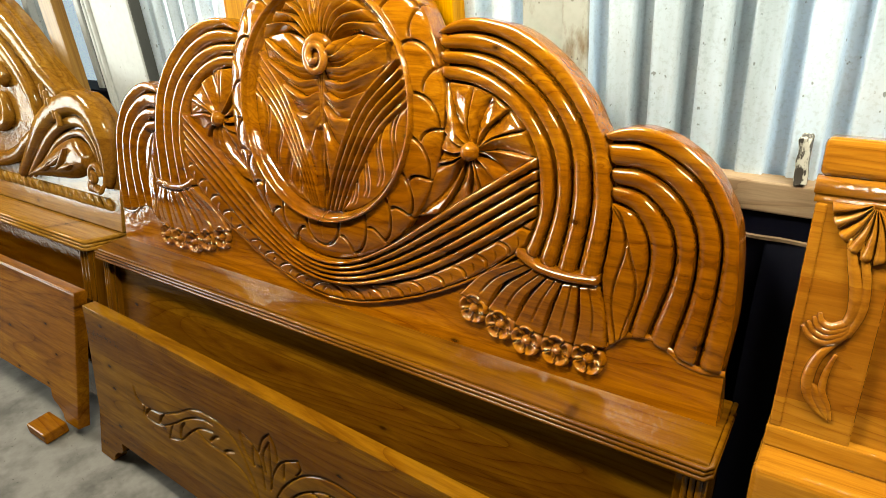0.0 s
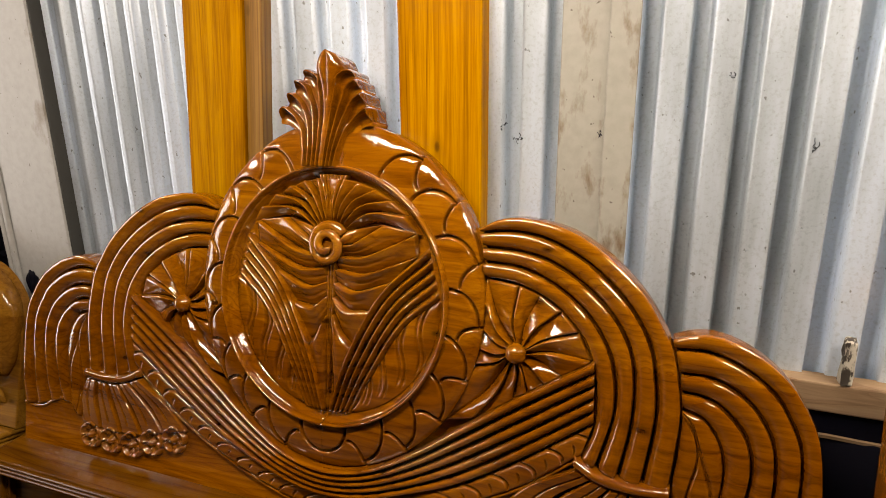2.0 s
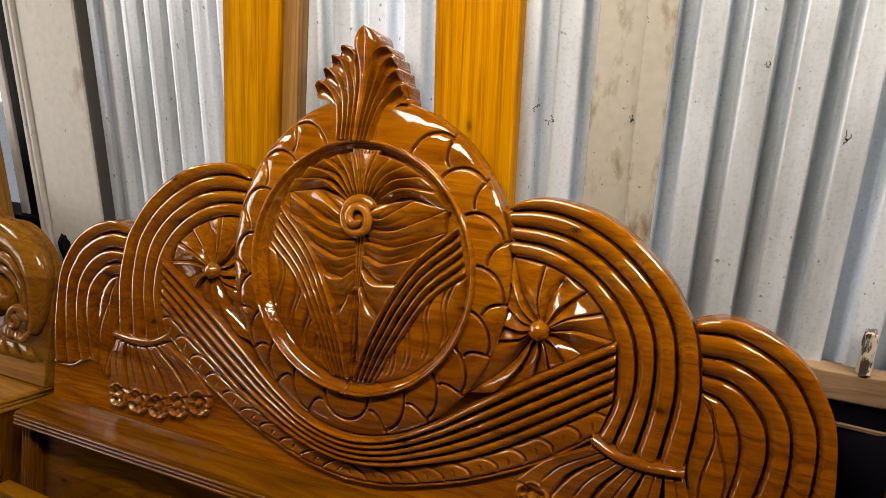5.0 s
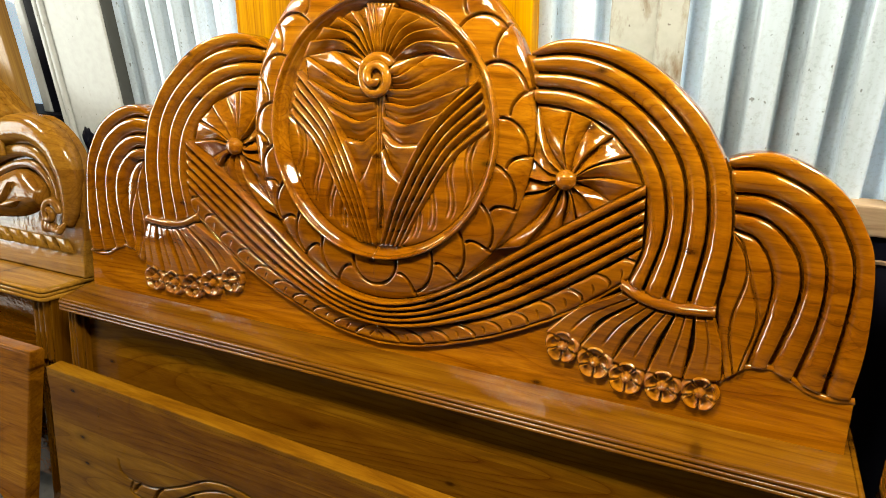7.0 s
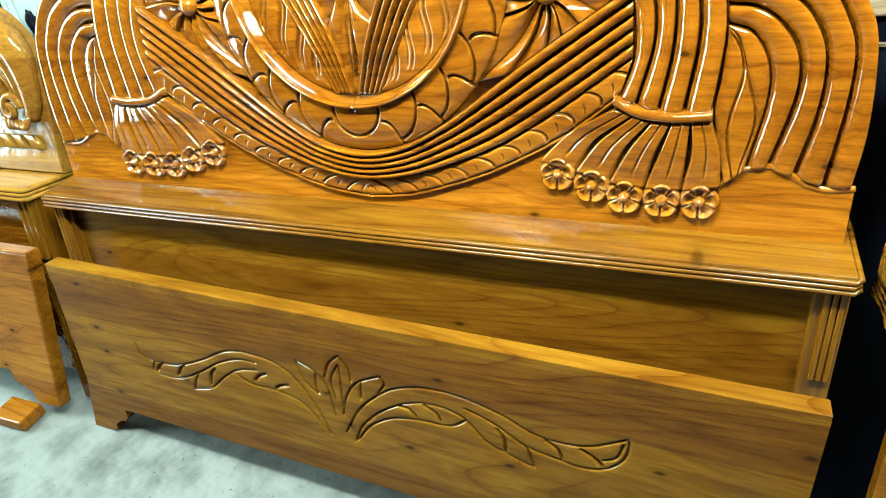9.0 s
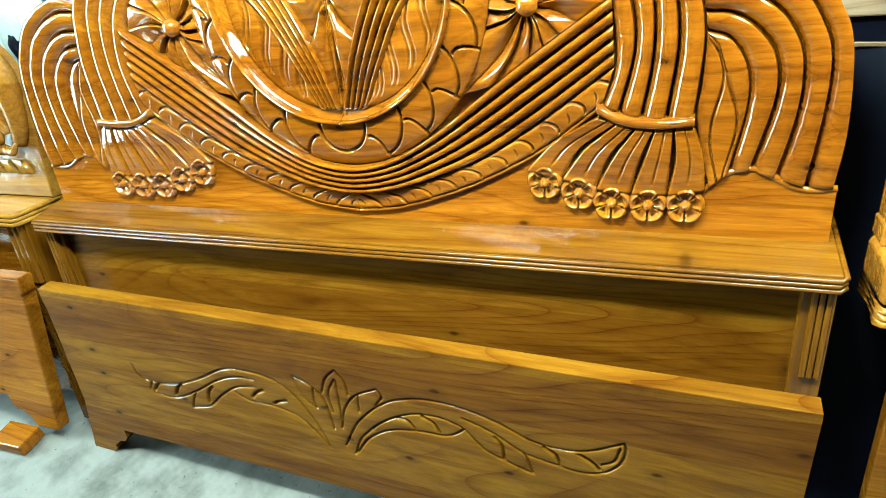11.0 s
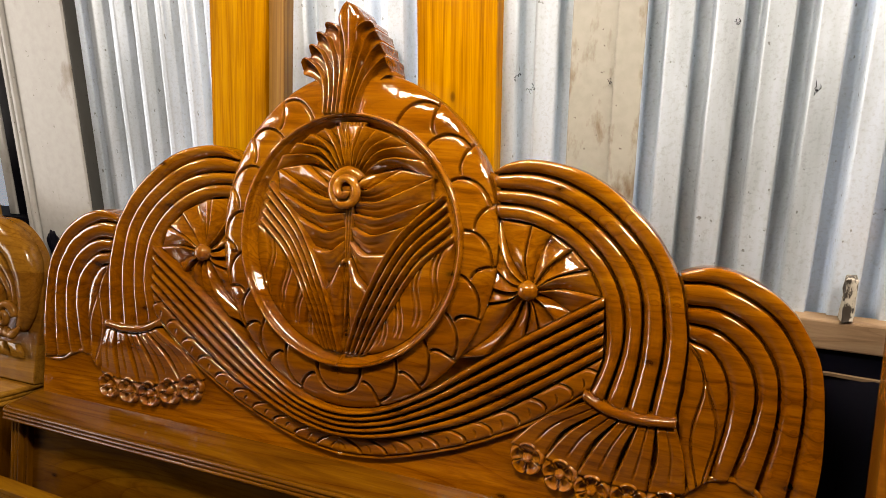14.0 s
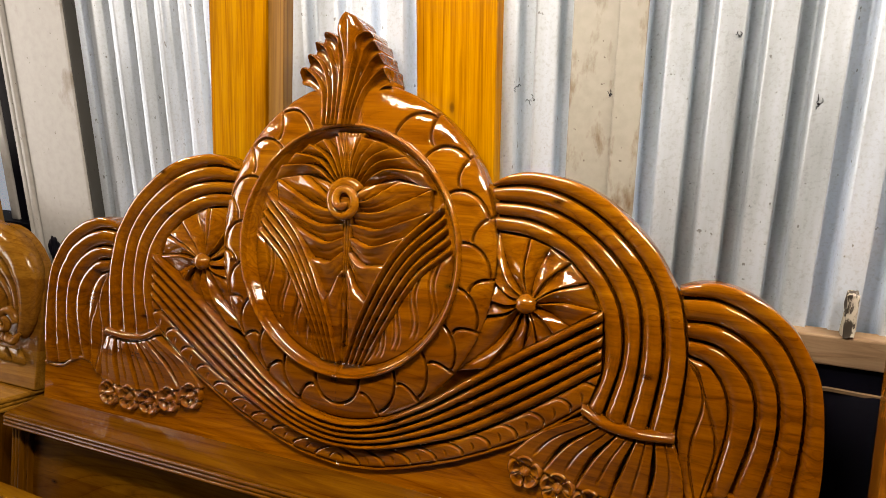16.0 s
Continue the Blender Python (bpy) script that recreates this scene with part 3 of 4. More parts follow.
        def at(pts):
            return [(ox + side * x, z) for x, z in pts]

        # leaf fanning down from the hub: each blade dips, then sweeps up to its tip
        rim_line = spline([(0.030, 1.380), (0.070, 1.396), (0.125, 1.399), (0.175, 1.391), (0.214, 1.370), (0.160, 1.318), (0.112, 1.256), (0.070, 1.180), (0.044, 1.110), (0.024, 1.040), (0.010, 0.988)], 201)

        def blade_edge(f):
            e = rim_line[int(round(200 * f))]
            st = (0.004 + 0.012 * (1 - f), 1.352 - 0.250 * max(f - 0.12, 0) ** 1.15)
            sag = 0.013 * math.sin(math.pi * min(1.0, f * 1.1)) + 0.006
            return [st, (0.65 * st[0] + 0.35 * e[0], 0.65 * st[1] + 0.35 * e[1] - sag), (0.28 * st[0] + 0.72 * e[0], 0.28 * st[1] + 0.72 * e[1] - 0.55 * sag), (float(e[0]), float(e[1]))]
        fs = [0.0, 0.13, 0.25, 0.37, 0.49, 0.61, 0.75, 1.0]
        for f, g in zip(fs[:-1], fs[1:]):
            def blade(S, W, X, Z, q=f):
                lap = np.clip(1 - W, 0, 1) ** 0.8 * np.clip(W / 0.08, 0, 1) ** 0.5
                return 0.006 + 0.014 * (1 - q) ** 1.5 * (0.4 + 0.6 * S) + 0.029 * lap * (0.45 + 0.55 * np.sin(np.pi * np.clip(S * 0.9 + 0.1, 0, 1))) + 0.006 * (1 - S) ** 2 - 0.0025 * np.exp(-((W - 0.55) / 0.05) ** 2) * np.clip((0.8 - S) * 4, 0, 1)
            patch("leaf_blade", at(blade_edge(f)), at(blade_edge(g)), blade, TEAK, hb, n=36, m=15)
        for k in range(5):
            f, g = k / 5, (k + 1) / 5
            ea = [((1 - f) * a[0] + f * b[0], (1 - f) * a[1] + f * b[1]) for a, b in zip(horn_top, horn_low)]
            eb = [((1 - g) * a[0] + g * b[0], (1 - g) * a[1] + g * b[1]) for a, b in zip(horn_top, horn_low)]
            patch("horn_strand", at(ea), at(eb), lambda S, W, X, Z, q=k: (0.019 + 0.003 * (4 - q)) * np.clip(1 - np.abs(2 * W - 1) ** 1.7, 0, 1) ** 0.8 * (0.75 + 0.25 * np.sin(np.pi * S)) + 0.002, TEAK, hb, n=60, m=15)
        rim_arc = [oval(0.241, 0.249, t) for t in np.linspace(0.06, -math.pi / 2 + 0.16, 8)]
        rim_arc = [(x - EGG[0] if side > 0 else x - EGG[0], z) for x, z in rim_arc]

        def cheek(S, W, X, Z):
            # wavy veins hanging from the horn
            h = 0.011 + 0.004 * np.sin(np.pi * W)
            across = side * (X - ox)
            for x0, drop in ((0.207, 1.10), (0.167, 1.07), (0.127, 1.04), (0.092, 1.02)):
                for off, deep in ((0.0, 0.010), (0.011, 0.007)):
                    bend = x0 - off + 0.006 * np.sin((Z - drop) * 48) + 0.10 * np.clip(Z - 1.16, 0, 1) ** 1.2
                    wide = 0.0021 if off or side > 0 else 0.0040
                    h = h - (deep if side > 0 else deep * 1.3) * np.exp(-(((across - bend) / wide) ** 2)) * np.clip((Z - drop) * 40, 0, 1) * np.clip((1 - W) * 9, 0, 1)
            return h
        patch("cheek", at(horn_low), at(rim_arc), cheek, TEAK, hb, n=150, m=110)
    # fluted midrib of the leaf
    for k in range(3):
        c0 = EGG[0] * 0.5 + 0.0075 * (k - 1)
        patch("midrib", [(c0 - 0.0040, 1.315), (c0 - 0.0030 - 0.003 * (k - 1), 1.20), (EGG[0] * 0.5 - 0.0015, 1.04)], [(c0 + 0.0040, 1.315), (c0 + 0.0030 - 0.003 * (k - 1), 1.20), (EGG[0] * 0.5 + 0.0015, 1.04)],
              lambda S, W, X, Z: 0.012 + 0.016 * (1 - 0.6 * S) * np.clip(1 - np.abs(2 * W - 1) ** 2, 0, 1) ** 0.6, TEAK, hb, n=40, m=9)
    # hub: a coiled bud
    turns = np.linspace(0, 1, 60)
    ang = 0.6 + turns * 3.6 * math.pi
    rad = 0.033 * (1 - turns) ** 0.7 + 0.006
    coil = np.stack([HUB[0] + rad * np.cos(ang), -0.030 - 0.018 * turns, HUB[1] + rad * np.sin(ang) * 1.08], 1)
    tube("hub_coil", coil, 0.0115 - 0.003 * turns, TEAK, hb, sides=10, label="coiled bud at the middle of the medallion")
    bm = bmesh.new()
    bmesh.ops.create_uvsphere(bm, u_segments=24, v_segments=12, radius=1)
    for v in bm.verts:
        v.co = Vector((HUB[0] + v.co.x * 0.036, -0.018 + v.co.y * 0.020, HUB[1] + v.co.z * 0.038))
    part("hub_bud", bm, TEAK, hb, smooth=True)

    for side in (1, -1):
        # wings of five curves, the outer ones forming the board's edge
        for k in range(4):
            patch("wing_strand", flip(WING[k], side), flip(WING[k + 1], side), flat_band(0.019 - 0.0005 * k), TEAK, hb, n=90, foot=-0.044 if k == 0 else -0.018, spread=BAND)
        for k in range(4):
            patch("flank_strand", flip(FLANK[k], side), flip(FLANK[k + 1], side), lambda S, W, X, Z: flat_band(0.012)(S, W, X, Z) - 0.004 * np.clip(1 - (1.0 - S) / 0.10, 0, 1), TEAK, hb, n=80, foot=-0.044 if k == 0 else -0.018, spread=BAND)

        def leafy(S, W, X, Z):
            h = 0.010 * np.clip(1 - np.abs(2 * W - 1) ** 5, 0, 1) ** 0.7
            for c, a in ((0.3, 0.16), (0.62, -0.14)):
                h = h - 0.009 * np.exp(-((W - c - a * np.sin(6.5 * S)) / 0.03) ** 2)
            return h
        patch("flank_leaf", flip(FLANK[4], side), flip([(0.699, 1.110), (0.697, 1.03), (0.694, 0.96), (0.722, 0.842)], side), leafy, TEAK, hb, n=70, m=48)
        wave = spline(WAVE, 50)
        tube("wave_ridge", [(side * x, 0.004, z) for x, z in wave], 0.0062, TEAK, hb, sides=8)

        # spandrel flower
        sx, sz = 0.396, 1.177
        bound = [(float(x), float(z)) for x, z in spline(WING[4][:7], 40)] + [(0.538, 1.175)]
        bound += [(float(x), float(z)) for x, z in spline(SWAG_TOP[::-1], 40)[:24]]
        bound += [(float(x), float(z)) for x, z in (oval(*EGG_OUT, t) for t in np.linspace(-0.80, 0.20, 30))]
        bd = np.array(bound)

        def reach(a):
            d = np.array((math.cos(a), math.sin(a)))
            p, q = bd, np.roll(bd, -1, 0)
            e = q - p
            r = p - np.array((sx, sz))
            den = d[0] * e[:, 1] - d[1] * e[:, 0]
            den = np.where(np.abs(den) < 1e-9, 1e-9, den)
            t = (r[:, 0] * e[:, 1] - r[:, 1] * e[:, 0]) / den
            u = (r[:, 0] * d[1] - r[:, 1] * d[0]) / den
            ok = (t > 0.01) & (u >= 0) & (u <= 1)
            return float(t[ok].min()) if ok.any() else 0.1
        rs = random.Random(5)
        cuts = sorted(2 * math.pi * (k + rs.uniform(-0.25, 0.25)) / 16 for k in range(16))
        for a, b in zip(cuts, cuts[1:] + [cuts[0] + 2 * math.pi]):
            def ray_pts(g):
                r = reach(g)
                bow = 0.10 * r
                c, s = math.cos(g), math.sin(g)
                return [(sx + 0.016 * c, sz + 0.016 * s), (sx + 0.5 * r * c - bow * s * 0.6, sz + 0.5 * r * s + bow * c * 0.6), (sx + r * c, sz + r * s)]
            turn = rs.choice((1, -1))
            patch("petal", flip(ray_pts(a), side), flip(ray_pts(b), side), petal_profile(-0.002, rs.uniform(0.017, 0.025), turn, 0.8), TEAK, hb, n=26, m=15)
        bm = bmesh.new()
        bmesh.ops.create_uvsphere(bm, u_segments=20, v_segments=12, radius=0.021)
        for v in bm.verts:
            g = math.atan2(v.co.z, v.co.x)
            k = 1 - 0.07 * (0.5 + 0.5 * math.cos(6 * g)) ** 6
            v.co = Vector((side * sx + v.co.x * k, -0.014 + v.co.y * k, sz + v.co.z * k))
        part("flower_knob", bm, TEAK, hb, smooth=True)

        # tassel under the wing
        band = spline([(0.521, 0.992), (0.567, 0.970), (0.627, 0.963), (0.690, 0.968)], 30)
        patch("tassel_band", flip([(x, z + 0.012) for x, z in band], side), flip([(x, z - 0.012) for x, z in band], side), rounded(0.026, 0.0, 3), TEAK, hb, n=30, m=11)
        tops = spline([(0.523, 0.976), (0.575, 0.955), (0.627, 0.948), (0.692, 0.954)], 6)
        lows = [(0.384, 0.868), (0.455, 0.852), (0.520, 0.833), (0.586, 0.826), (0.652, 0.826), (0.718, 0.836)]
        for k in range(5):
            def fluted(S, W, X, Z):
                w = W
                wall = np.clip(np.minimum(w / 0.05, (1 - w) / 0.10), 0, 1) ** 0.6
                swell = 0.024 - 0.014 * np.clip((S - 0.25) / 0.65, 0, 1) ** 1.3
                line = 0.006 * np.exp(-(((w - 0.52) / 0.030) ** 2)) * np.clip((0.86 - S) * 8, 0, 1)
                return 0.001 + 0.85 * wall * swell * (1 - 0.25 * w) - line
            sway = 0.010 * (k - 2.6)
            def strand_edge(q):
                (ax, az), (bx, bz) = tops[q], lows[q]
                return [(ax, az), (0.5 * (ax + bx) + sway * 0.5, 0.5 * (az + bz) + 0.006), (bx, bz)]
            patch("tassel_strand", flip(strand_edge(k), side), flip(strand_edge(k + 1), side), fluted, TEAK, hb, n=30, m=31)
        for cx, cz in ((0.420, 0.842), (0.487, 0.822), (0.550, 0.804), (0.618, 0.802), (0.685, 0.804)):
            rosette(side * cx, cz, hb)

    # swag across the board, with a row of leaves below
    full = lambda c: [(-x, z) for x, z in c[:0:-1]] + c
    top, mid, low = full(SWAG_TOP), full(SWAG_MID), full(SWAG_LOW)
    for k in range(5):
        ea = [((1 - k / 5) * a[0] + k / 5 * b[0], (1 - k / 5) * a[1] + k / 5 * b[1]) for a, b in zip(top, mid)]
        eb = [((1 - (k + 1) / 5) * a[0] + (k + 1) / 5 * b[0], (1 - (k + 1) / 5) * a[1] + (k + 1) / 5 * b[1]) for a, b in zip(top, mid)]

        def strand(S, W, X, Z, q=k):
            lift = 0.014 * np.exp(-(X / 0.22) ** 2)
            return lift + flat_band(0.026 - 0.0015 * q, 0.12)(S, W, X, Z)
        patch("swag_strand", ea, eb, strand, TEAK, hb, n=150, spread=BAND)

    def leaf_row(S, W, X, Z):
        # lapping leaves: each cut leaves the upper edge along it, then turns down to the hem
        p = (S * 9.6 - 0.92 * (1 - (1 - W) ** 1.9)) % 1
        cut = np.exp(-((np.minimum(p, 1 - p) / 0.034) ** 2)) * np.clip((0.95 - W) * 9, 0, 1)
        vein = np.exp(-(((p - 0.50 + 0.30 * (W - 0.5)) / 0.026) ** 2)) * np.clip((W - 0.34) * 7, 0, 1) * np.clip((0.84 - W) * 7, 0, 1)
        return 0.004 + 0.012 * np.clip(1 - np.abs(2 * W - 1) ** 5, 0, 1) ** 0.6 * (0.62 + 0.38 * p**0.8) - 0.011 * cut - 0.005 * vein
    for side in (1, -1):
        patch("leaf_band", flip(SWAG_MID, side), flip(SWAG_LOW, side), leaf_row, TEAK, hb, n=560, m=33)
        patch("swag_hem", flip([(x, z + 0.001) for x, z in SWAG_LOW], side), flip([(x, z - 0.010) for x, z in SWAG_LOW], side), rounded(0.009, 0, 2.2), TEAK, hb, n=80, m=7)

    # crest: a shell of lobes that rise from a narrow foot and curl outward
    CREST_Z = 1.508
    notches = [(0.022, 1.694), (0.050, 1.674), (0.066, 1.648), (0.079, 1.620), (0.091, 1.590)]
    tips = [(0.053, 1.694), (0.070, 1.667), (0.084, 1.638), (0.100, 1.605)]
    feet = [0.0065, 0.0155, 0.0245, 0.0335, 0.0440]

    def seam(k):
        # from the foot straight up, then bending out to the notch
        (nx, nz), fx = notches[k], feet[k]
        return [(fx, CREST_Z), (fx * 1.08 + 0.001, CREST_Z + 0.30 * (nz - CREST_Z)), (fx + 0.30 * (nx - fx), CREST_Z + 0.66 * (nz - CREST_Z)), (fx + 0.62 * (nx - fx), CREST_Z + 0.87 * (nz - CREST_Z)), (nx - 0.004, nz)]
    for side in (1, -1):
        def put(pts):
            return [(CREST_X + side * x, z) for x, z in pts]
        for k, (tx, tz) in enumerate(tips):
            up, lo = seam(k), seam(k + 1)
            nx, nz = notches[k]
            mx, mz = notches[k + 1]
            up = up + [(nx + 0.62 * (tx - nx) + 0.004, nz + 0.012), (tx + 0.002, tz + 0.008), (tx + 0.005, tz)]
            lo = lo + [(mx + 0.006, mz + 0.003), (0.5 * (mx + tx) + 0.009, 0.5 * (mz + tz) - 0.004), (tx + 0.006, tz - 0.003)]

            def lobe(S, W, X, Z, q=k):
                # a scoop with a raised ridge along its inner edge, curling forward at the tip
                lip = 0.012 * np.clip((S - 0.40) / 0.5, 0, 1) ** 1.5
                ridge = 0.019 * np.exp(-(((W - 0.84) / 0.13) ** 2)) - 0.005 * np.sin(np.pi * np.clip(W / 0.7, 0, 1))
                return 0.010 + 0.022 * np.clip(1 - S / 0.65, 0, 1) + 0.002 * q + lip + ridge * np.clip((1.02 - S) * 9, 0.1, 1)
            patch("crest_lobe", put(lo), put(up), lobe, TEAK, hb, n=70, m=27, foot=-0.044)
    stem = [(0.0065, CREST_Z), (0.0075, 1.57), (0.010, 1.63), (0.018, 1.675), (0.0265, 1.703), (0.026, 1.718), (0.017, 1.734), (0.003, 1.741)]
    patch("crest_lobe", [(CREST_X - x * 0.9, z) for x, z in stem], [(CREST_X + x * 1.1, z) for x, z in stem],
          lambda S, W, X, Z: 0.012 + 0.022 * np.clip(1 - S / 0.6, 0, 1) + 0.018 * np.clip((S - 0.4) / 0.4, 0, 1) ** 1.3 + 0.014 * np.clip(1 - np.abs(2 * W - 1) ** 3, 0, 1) ** 0.6 - 0.003 * np.exp(-((W - 0.5) / 0.06) ** 2) * (S > 0.55),
          TEAK, hb, n=60, m=19, foot=-0.044)

    # level shelf with reeded edge, end posts and lower panel
    bm = box((-0.943, -0.094, 0.717), (0.943, 0.085, 0.744), 0.003)
    for v in bm.verts:
        v.co.z += LEVEL * v.co.y
    part("shelf", bm, SHELF_WOOD, hb)
    for k in range(3):
        z = 0.7385 - 0.0098 * k
        o = 0.948 - (0.002 if k == 1 else 0)
        ring = [(-o, 0.085), (-o, -0.092), (-o + 0.008, -0.100), (o - 0.008, -0.100), (o, -0.092), (o, 0.085)]
        tube("reed", [(x, y, z + LEVEL * y) for x, y in ring], 0.0052, SHELF_WOOD, hb, sides=12)
    part("lower_panel", box((-0.90, -0.056, 0.06), (0.90, -0.026, 0.712), 0.002), SATIN, hb)
    for side in (1, -1):
        x0, x1 = sorted((side * 0.888, side * 0.944))
        part("end_post", box((x0, -0.072, 0.0), (x1, 0.03, 0.705), 0.003), TEAK_UP, hb)
        for k in range(3):
            x = side * (0.9085 + 0.0118 * k)
            part("post_reed", box((x - 0.0056, -0.084, 0.502), (x + 0.0056, -0.066, 0.696), 0.0045, 3), TEAK_UP, hb)
    return hb


def rosette(cx, cz, parent):
    """A flower of five cupped petals with raised rims round a button, cut free of the board."""
    n, m = 111, 25
    th = np.linspace(0, 2 * math.pi, n)
    R = 0.0365 * (0.86 + 0.14 * np.abs(np.cos(2.5 * th)) ** 0.7)
    a = np.stack([np.full(n, cx), np.full(n, cz)], 1)
    b = np.stack([cx + R * np.sin(th), cz + R * np.cos(th)], 1)

    def h(S, W, X, Z):
        side = np.abs(np.cos(5 * math.pi * S))
        lip = np.exp(-(((W - 0.84) / 0.13) ** 2))
        flank = np.exp(-(((side - 0.30) / 0.22) ** 2)) * np.clip((W - 0.34) * 5, 0, 1) * np.clip((1 - W) * 6, 0, 1)
        cut = np.exp(-((side / 0.17) ** 2)) * np.clip((W - 0.30) * 5, 0, 1)
        button = 0.019 * np.sqrt(np.clip(1 - (W / 0.27) ** 2, 0, 1))
        return 0.002 + 0.011 * np.maximum(lip, 0.7 * flank) - 0.012 * cut + 0.8 * button
    patch("rosette", a, b, h, TEAK, parent, n=n, m=m)


carve_board()

# ---- the footboard in front ----
def footboard(name, label, m, length, high, foot_h=0.11, carve=True, splay=(0.0, 0.0), group="footboards"):
    fb = thing(name, label, "footboard", m, group)
    h = length / 2

    def foot(s, k):
        return [(s * (h + k), 0.0), (s * (h + k - 0.085), 0.0), (s * (h + k - 0.098), 0.012), (s * (h + k - 0.10), 0.03), (s * (h + k - 0.13), 0.055), (s * (h + k - 0.155), 0.062), (s * (h + k - 0.17), 0.08), (s * (h + k - 0.17), foot_h)]
    outer = foot(-1, splay[0]) + foot(1, splay[1])[::-1]
    if not carve:
        part("panel", slab([(-h, high)] + outer + [(h, high)], 0.0, 0.042, 0.004), SATIN_RED, fb)
        part("top_edge", box((-h + 0.002, 0.001, high - 0.003), (h - 0.002, 0.041, high + 0.006), 0.003), SATIN_RED, fb)
        return fb
    # planks round the carved field
    xa, xb, za, zb, cap = -0.720, 0.680, 0.205, 0.530, high - 0.012
    part("top_plank", slab([(-h, zb), (h, zb), (h, cap), (-h, cap)], 0.0, 0.042, 0), SATIN, fb)
    part("top_edge", box((-h, 0.0, cap), (h, 0.042, high), 0.0018), SATIN, fb)
    part("end_plank", slab([(-h - splay[0] * 0.35, za), (xa, za), (xa, zb), (-h, zb)], 0.0, 0.042, 0), SATIN, fb)
    part("end_plank", slab([(xb, za), (h, za), (h, zb), (xb, zb)], 0.0, 0.042, 0), SATIN, fb)
    part("foot_plank", slab([(-h - splay[0] * 0.35, za)] + outer + [(h, za)], 0.0, 0.042, 0), SATIN, fb)
    fine = [
        [(-0.085, 0.246), (-0.108, 0.317), (-0.148, 0.390), (-0.201, 0.433), (-0.279, 0.445), (-0.357, 0.434), (-0.440, 0.389), (-0.537, 0.348), (-0.621, 0.341), (-0.660, 0.356), (-0.668, 0.391)],
        [(-0.622, 0.338), (-0.630, 0.303), (-0.553, 0.300), (-0.476, 0.335), (-0.386, 0.392), (-0.319, 0.418), (-0.267, 0.421)],
        [(-0.474, 0.333), (-0.490, 0.303), (-0.501, 0.277)], [(-0.501, 0.277), (-0.437, 0.298), (-0.382, 0.347), (-0.329, 0.383), (-0.271, 0.397)],
        [(-0.340, 0.371), (-0.295, 0.349), (-0.213, 0.346), (-0.146, 0.323), (-0.085, 0.246)],
        [(-0.098, 0.371), (-0.130, 0.403), (-0.144, 0.458)], [(-0.144, 0.458), (-0.094, 0.434), (-0.070, 0.400), (-0.061, 0.314)], [(-0.094, 0.434), (-0.100, 0.391), (-0.094, 0.372)],
        [(-0.072, 0.424), (-0.054, 0.468), (-0.023, 0.499)], [(-0.023, 0.499), (-0.004, 0.469), (-0.001, 0.431)], [(-0.027, 0.471), (-0.029, 0.423), (-0.034, 0.348)], [(-0.029, 0.471), (-0.055, 0.424), (-0.052, 0.368)],
        [(-0.038, 0.323), (-0.021, 0.381), (0.015, 0.432), (0.076, 0.466)], [(0.076, 0.466), (0.084, 0.444), (0.065, 0.415)], [(0.024, 0.434), (0.021, 0.410), (0.019, 0.387)],
    ]
    fine += [
        [(-0.039, 0.267), (0.011, 0.354), (0.083, 0.424), (0.145, 0.453), (0.205, 0.463), (0.275, 0.457), (0.350, 0.437), (0.417, 0.406), (0.477, 0.398), (0.535, 0.409), (0.600, 0.446)],
        [(-0.016, 0.245), (0.011, 0.303), (0.077, 0.370), (0.150, 0.411), (0.205, 0.419), (0.240, 0.414), (0.275, 0.398), (0.315, 0.353), (0.358, 0.333), (0.420, 0.311)],
        [(0.420, 0.311), (0.409, 0.351), (0.401, 0.366)], [(-0.010, 0.250), (0.034, 0.310), (0.095, 0.350), (0.165, 0.365), (0.234, 0.370), (0.274, 0.398)],
        [(0.274, 0.430), (0.333, 0.408), (0.401, 0.367), (0.458, 0.354), (0.514, 0.345), (0.562, 0.356), (0.593, 0.388), (0.604, 0.425), (0.601, 0.446)], [(0.560, 0.379), (0.583, 0.394), (0.594, 0.431)],
    ]
    bold = [[(-0.619, 0.310), (-0.605, 0.330), (-0.588, 0.342)], [(-0.546, 0.311), (-0.532, 0.336), (-0.515, 0.352)], [(-0.437, 0.306), (-0.427, 0.343), (-0.407, 0.369)], [(-0.283, 0.363), (-0.266, 0.381), (-0.245, 0.392)],
            [(-0.221, 0.355), (-0.209, 0.364), (-0.183, 0.373)], [(0.117, 0.393), (0.141, 0.390), (0.156, 0.370)], [(0.179, 0.412), (0.204, 0.398), (0.215, 0.374)], [(0.342, 0.394), (0.356, 0.371), (0.359, 0.337)],
            [(0.445, 0.394), (0.468, 0.379), (0.477, 0.355)], [(0.516, 0.393), (0.541, 0.379), (0.557, 0.361)]]

    def carving(S, W, X, Z):
        H = np.zeros_like(X)
        for lines, wide, deep in ((fine, 0.0022, 0.0070), (bold, 0.0033, 0.0090)):
            for line in lines:
                pts = spline(line, 40 + int(700 * math.dist(line[0], line[-1])))
                lo, hi = pts.min(0) - 0.03, pts.max(0) + 0.03
                i0, i1 = np.searchsorted(X[:, 0], (lo[0], hi[0]))
                j0, j1 = np.searchsorted(Z[0], (lo[1], hi[1]))
                xs, zs = X[i0:i1, j0:j1], Z[i0:i1, j0:j1]
                d = np.full(xs.shape, 9.0)
                for x, z in pts:
                    d = np.minimum(d, np.hypot(xs - x, zs - z))
                H[i0:i1, j0:j1] = np.minimum(H[i0:i1, j0:j1], -deep * np.exp(-(d / wide) ** 2) - 0.0010 * np.exp(-((d / 0.009) ** 2)))
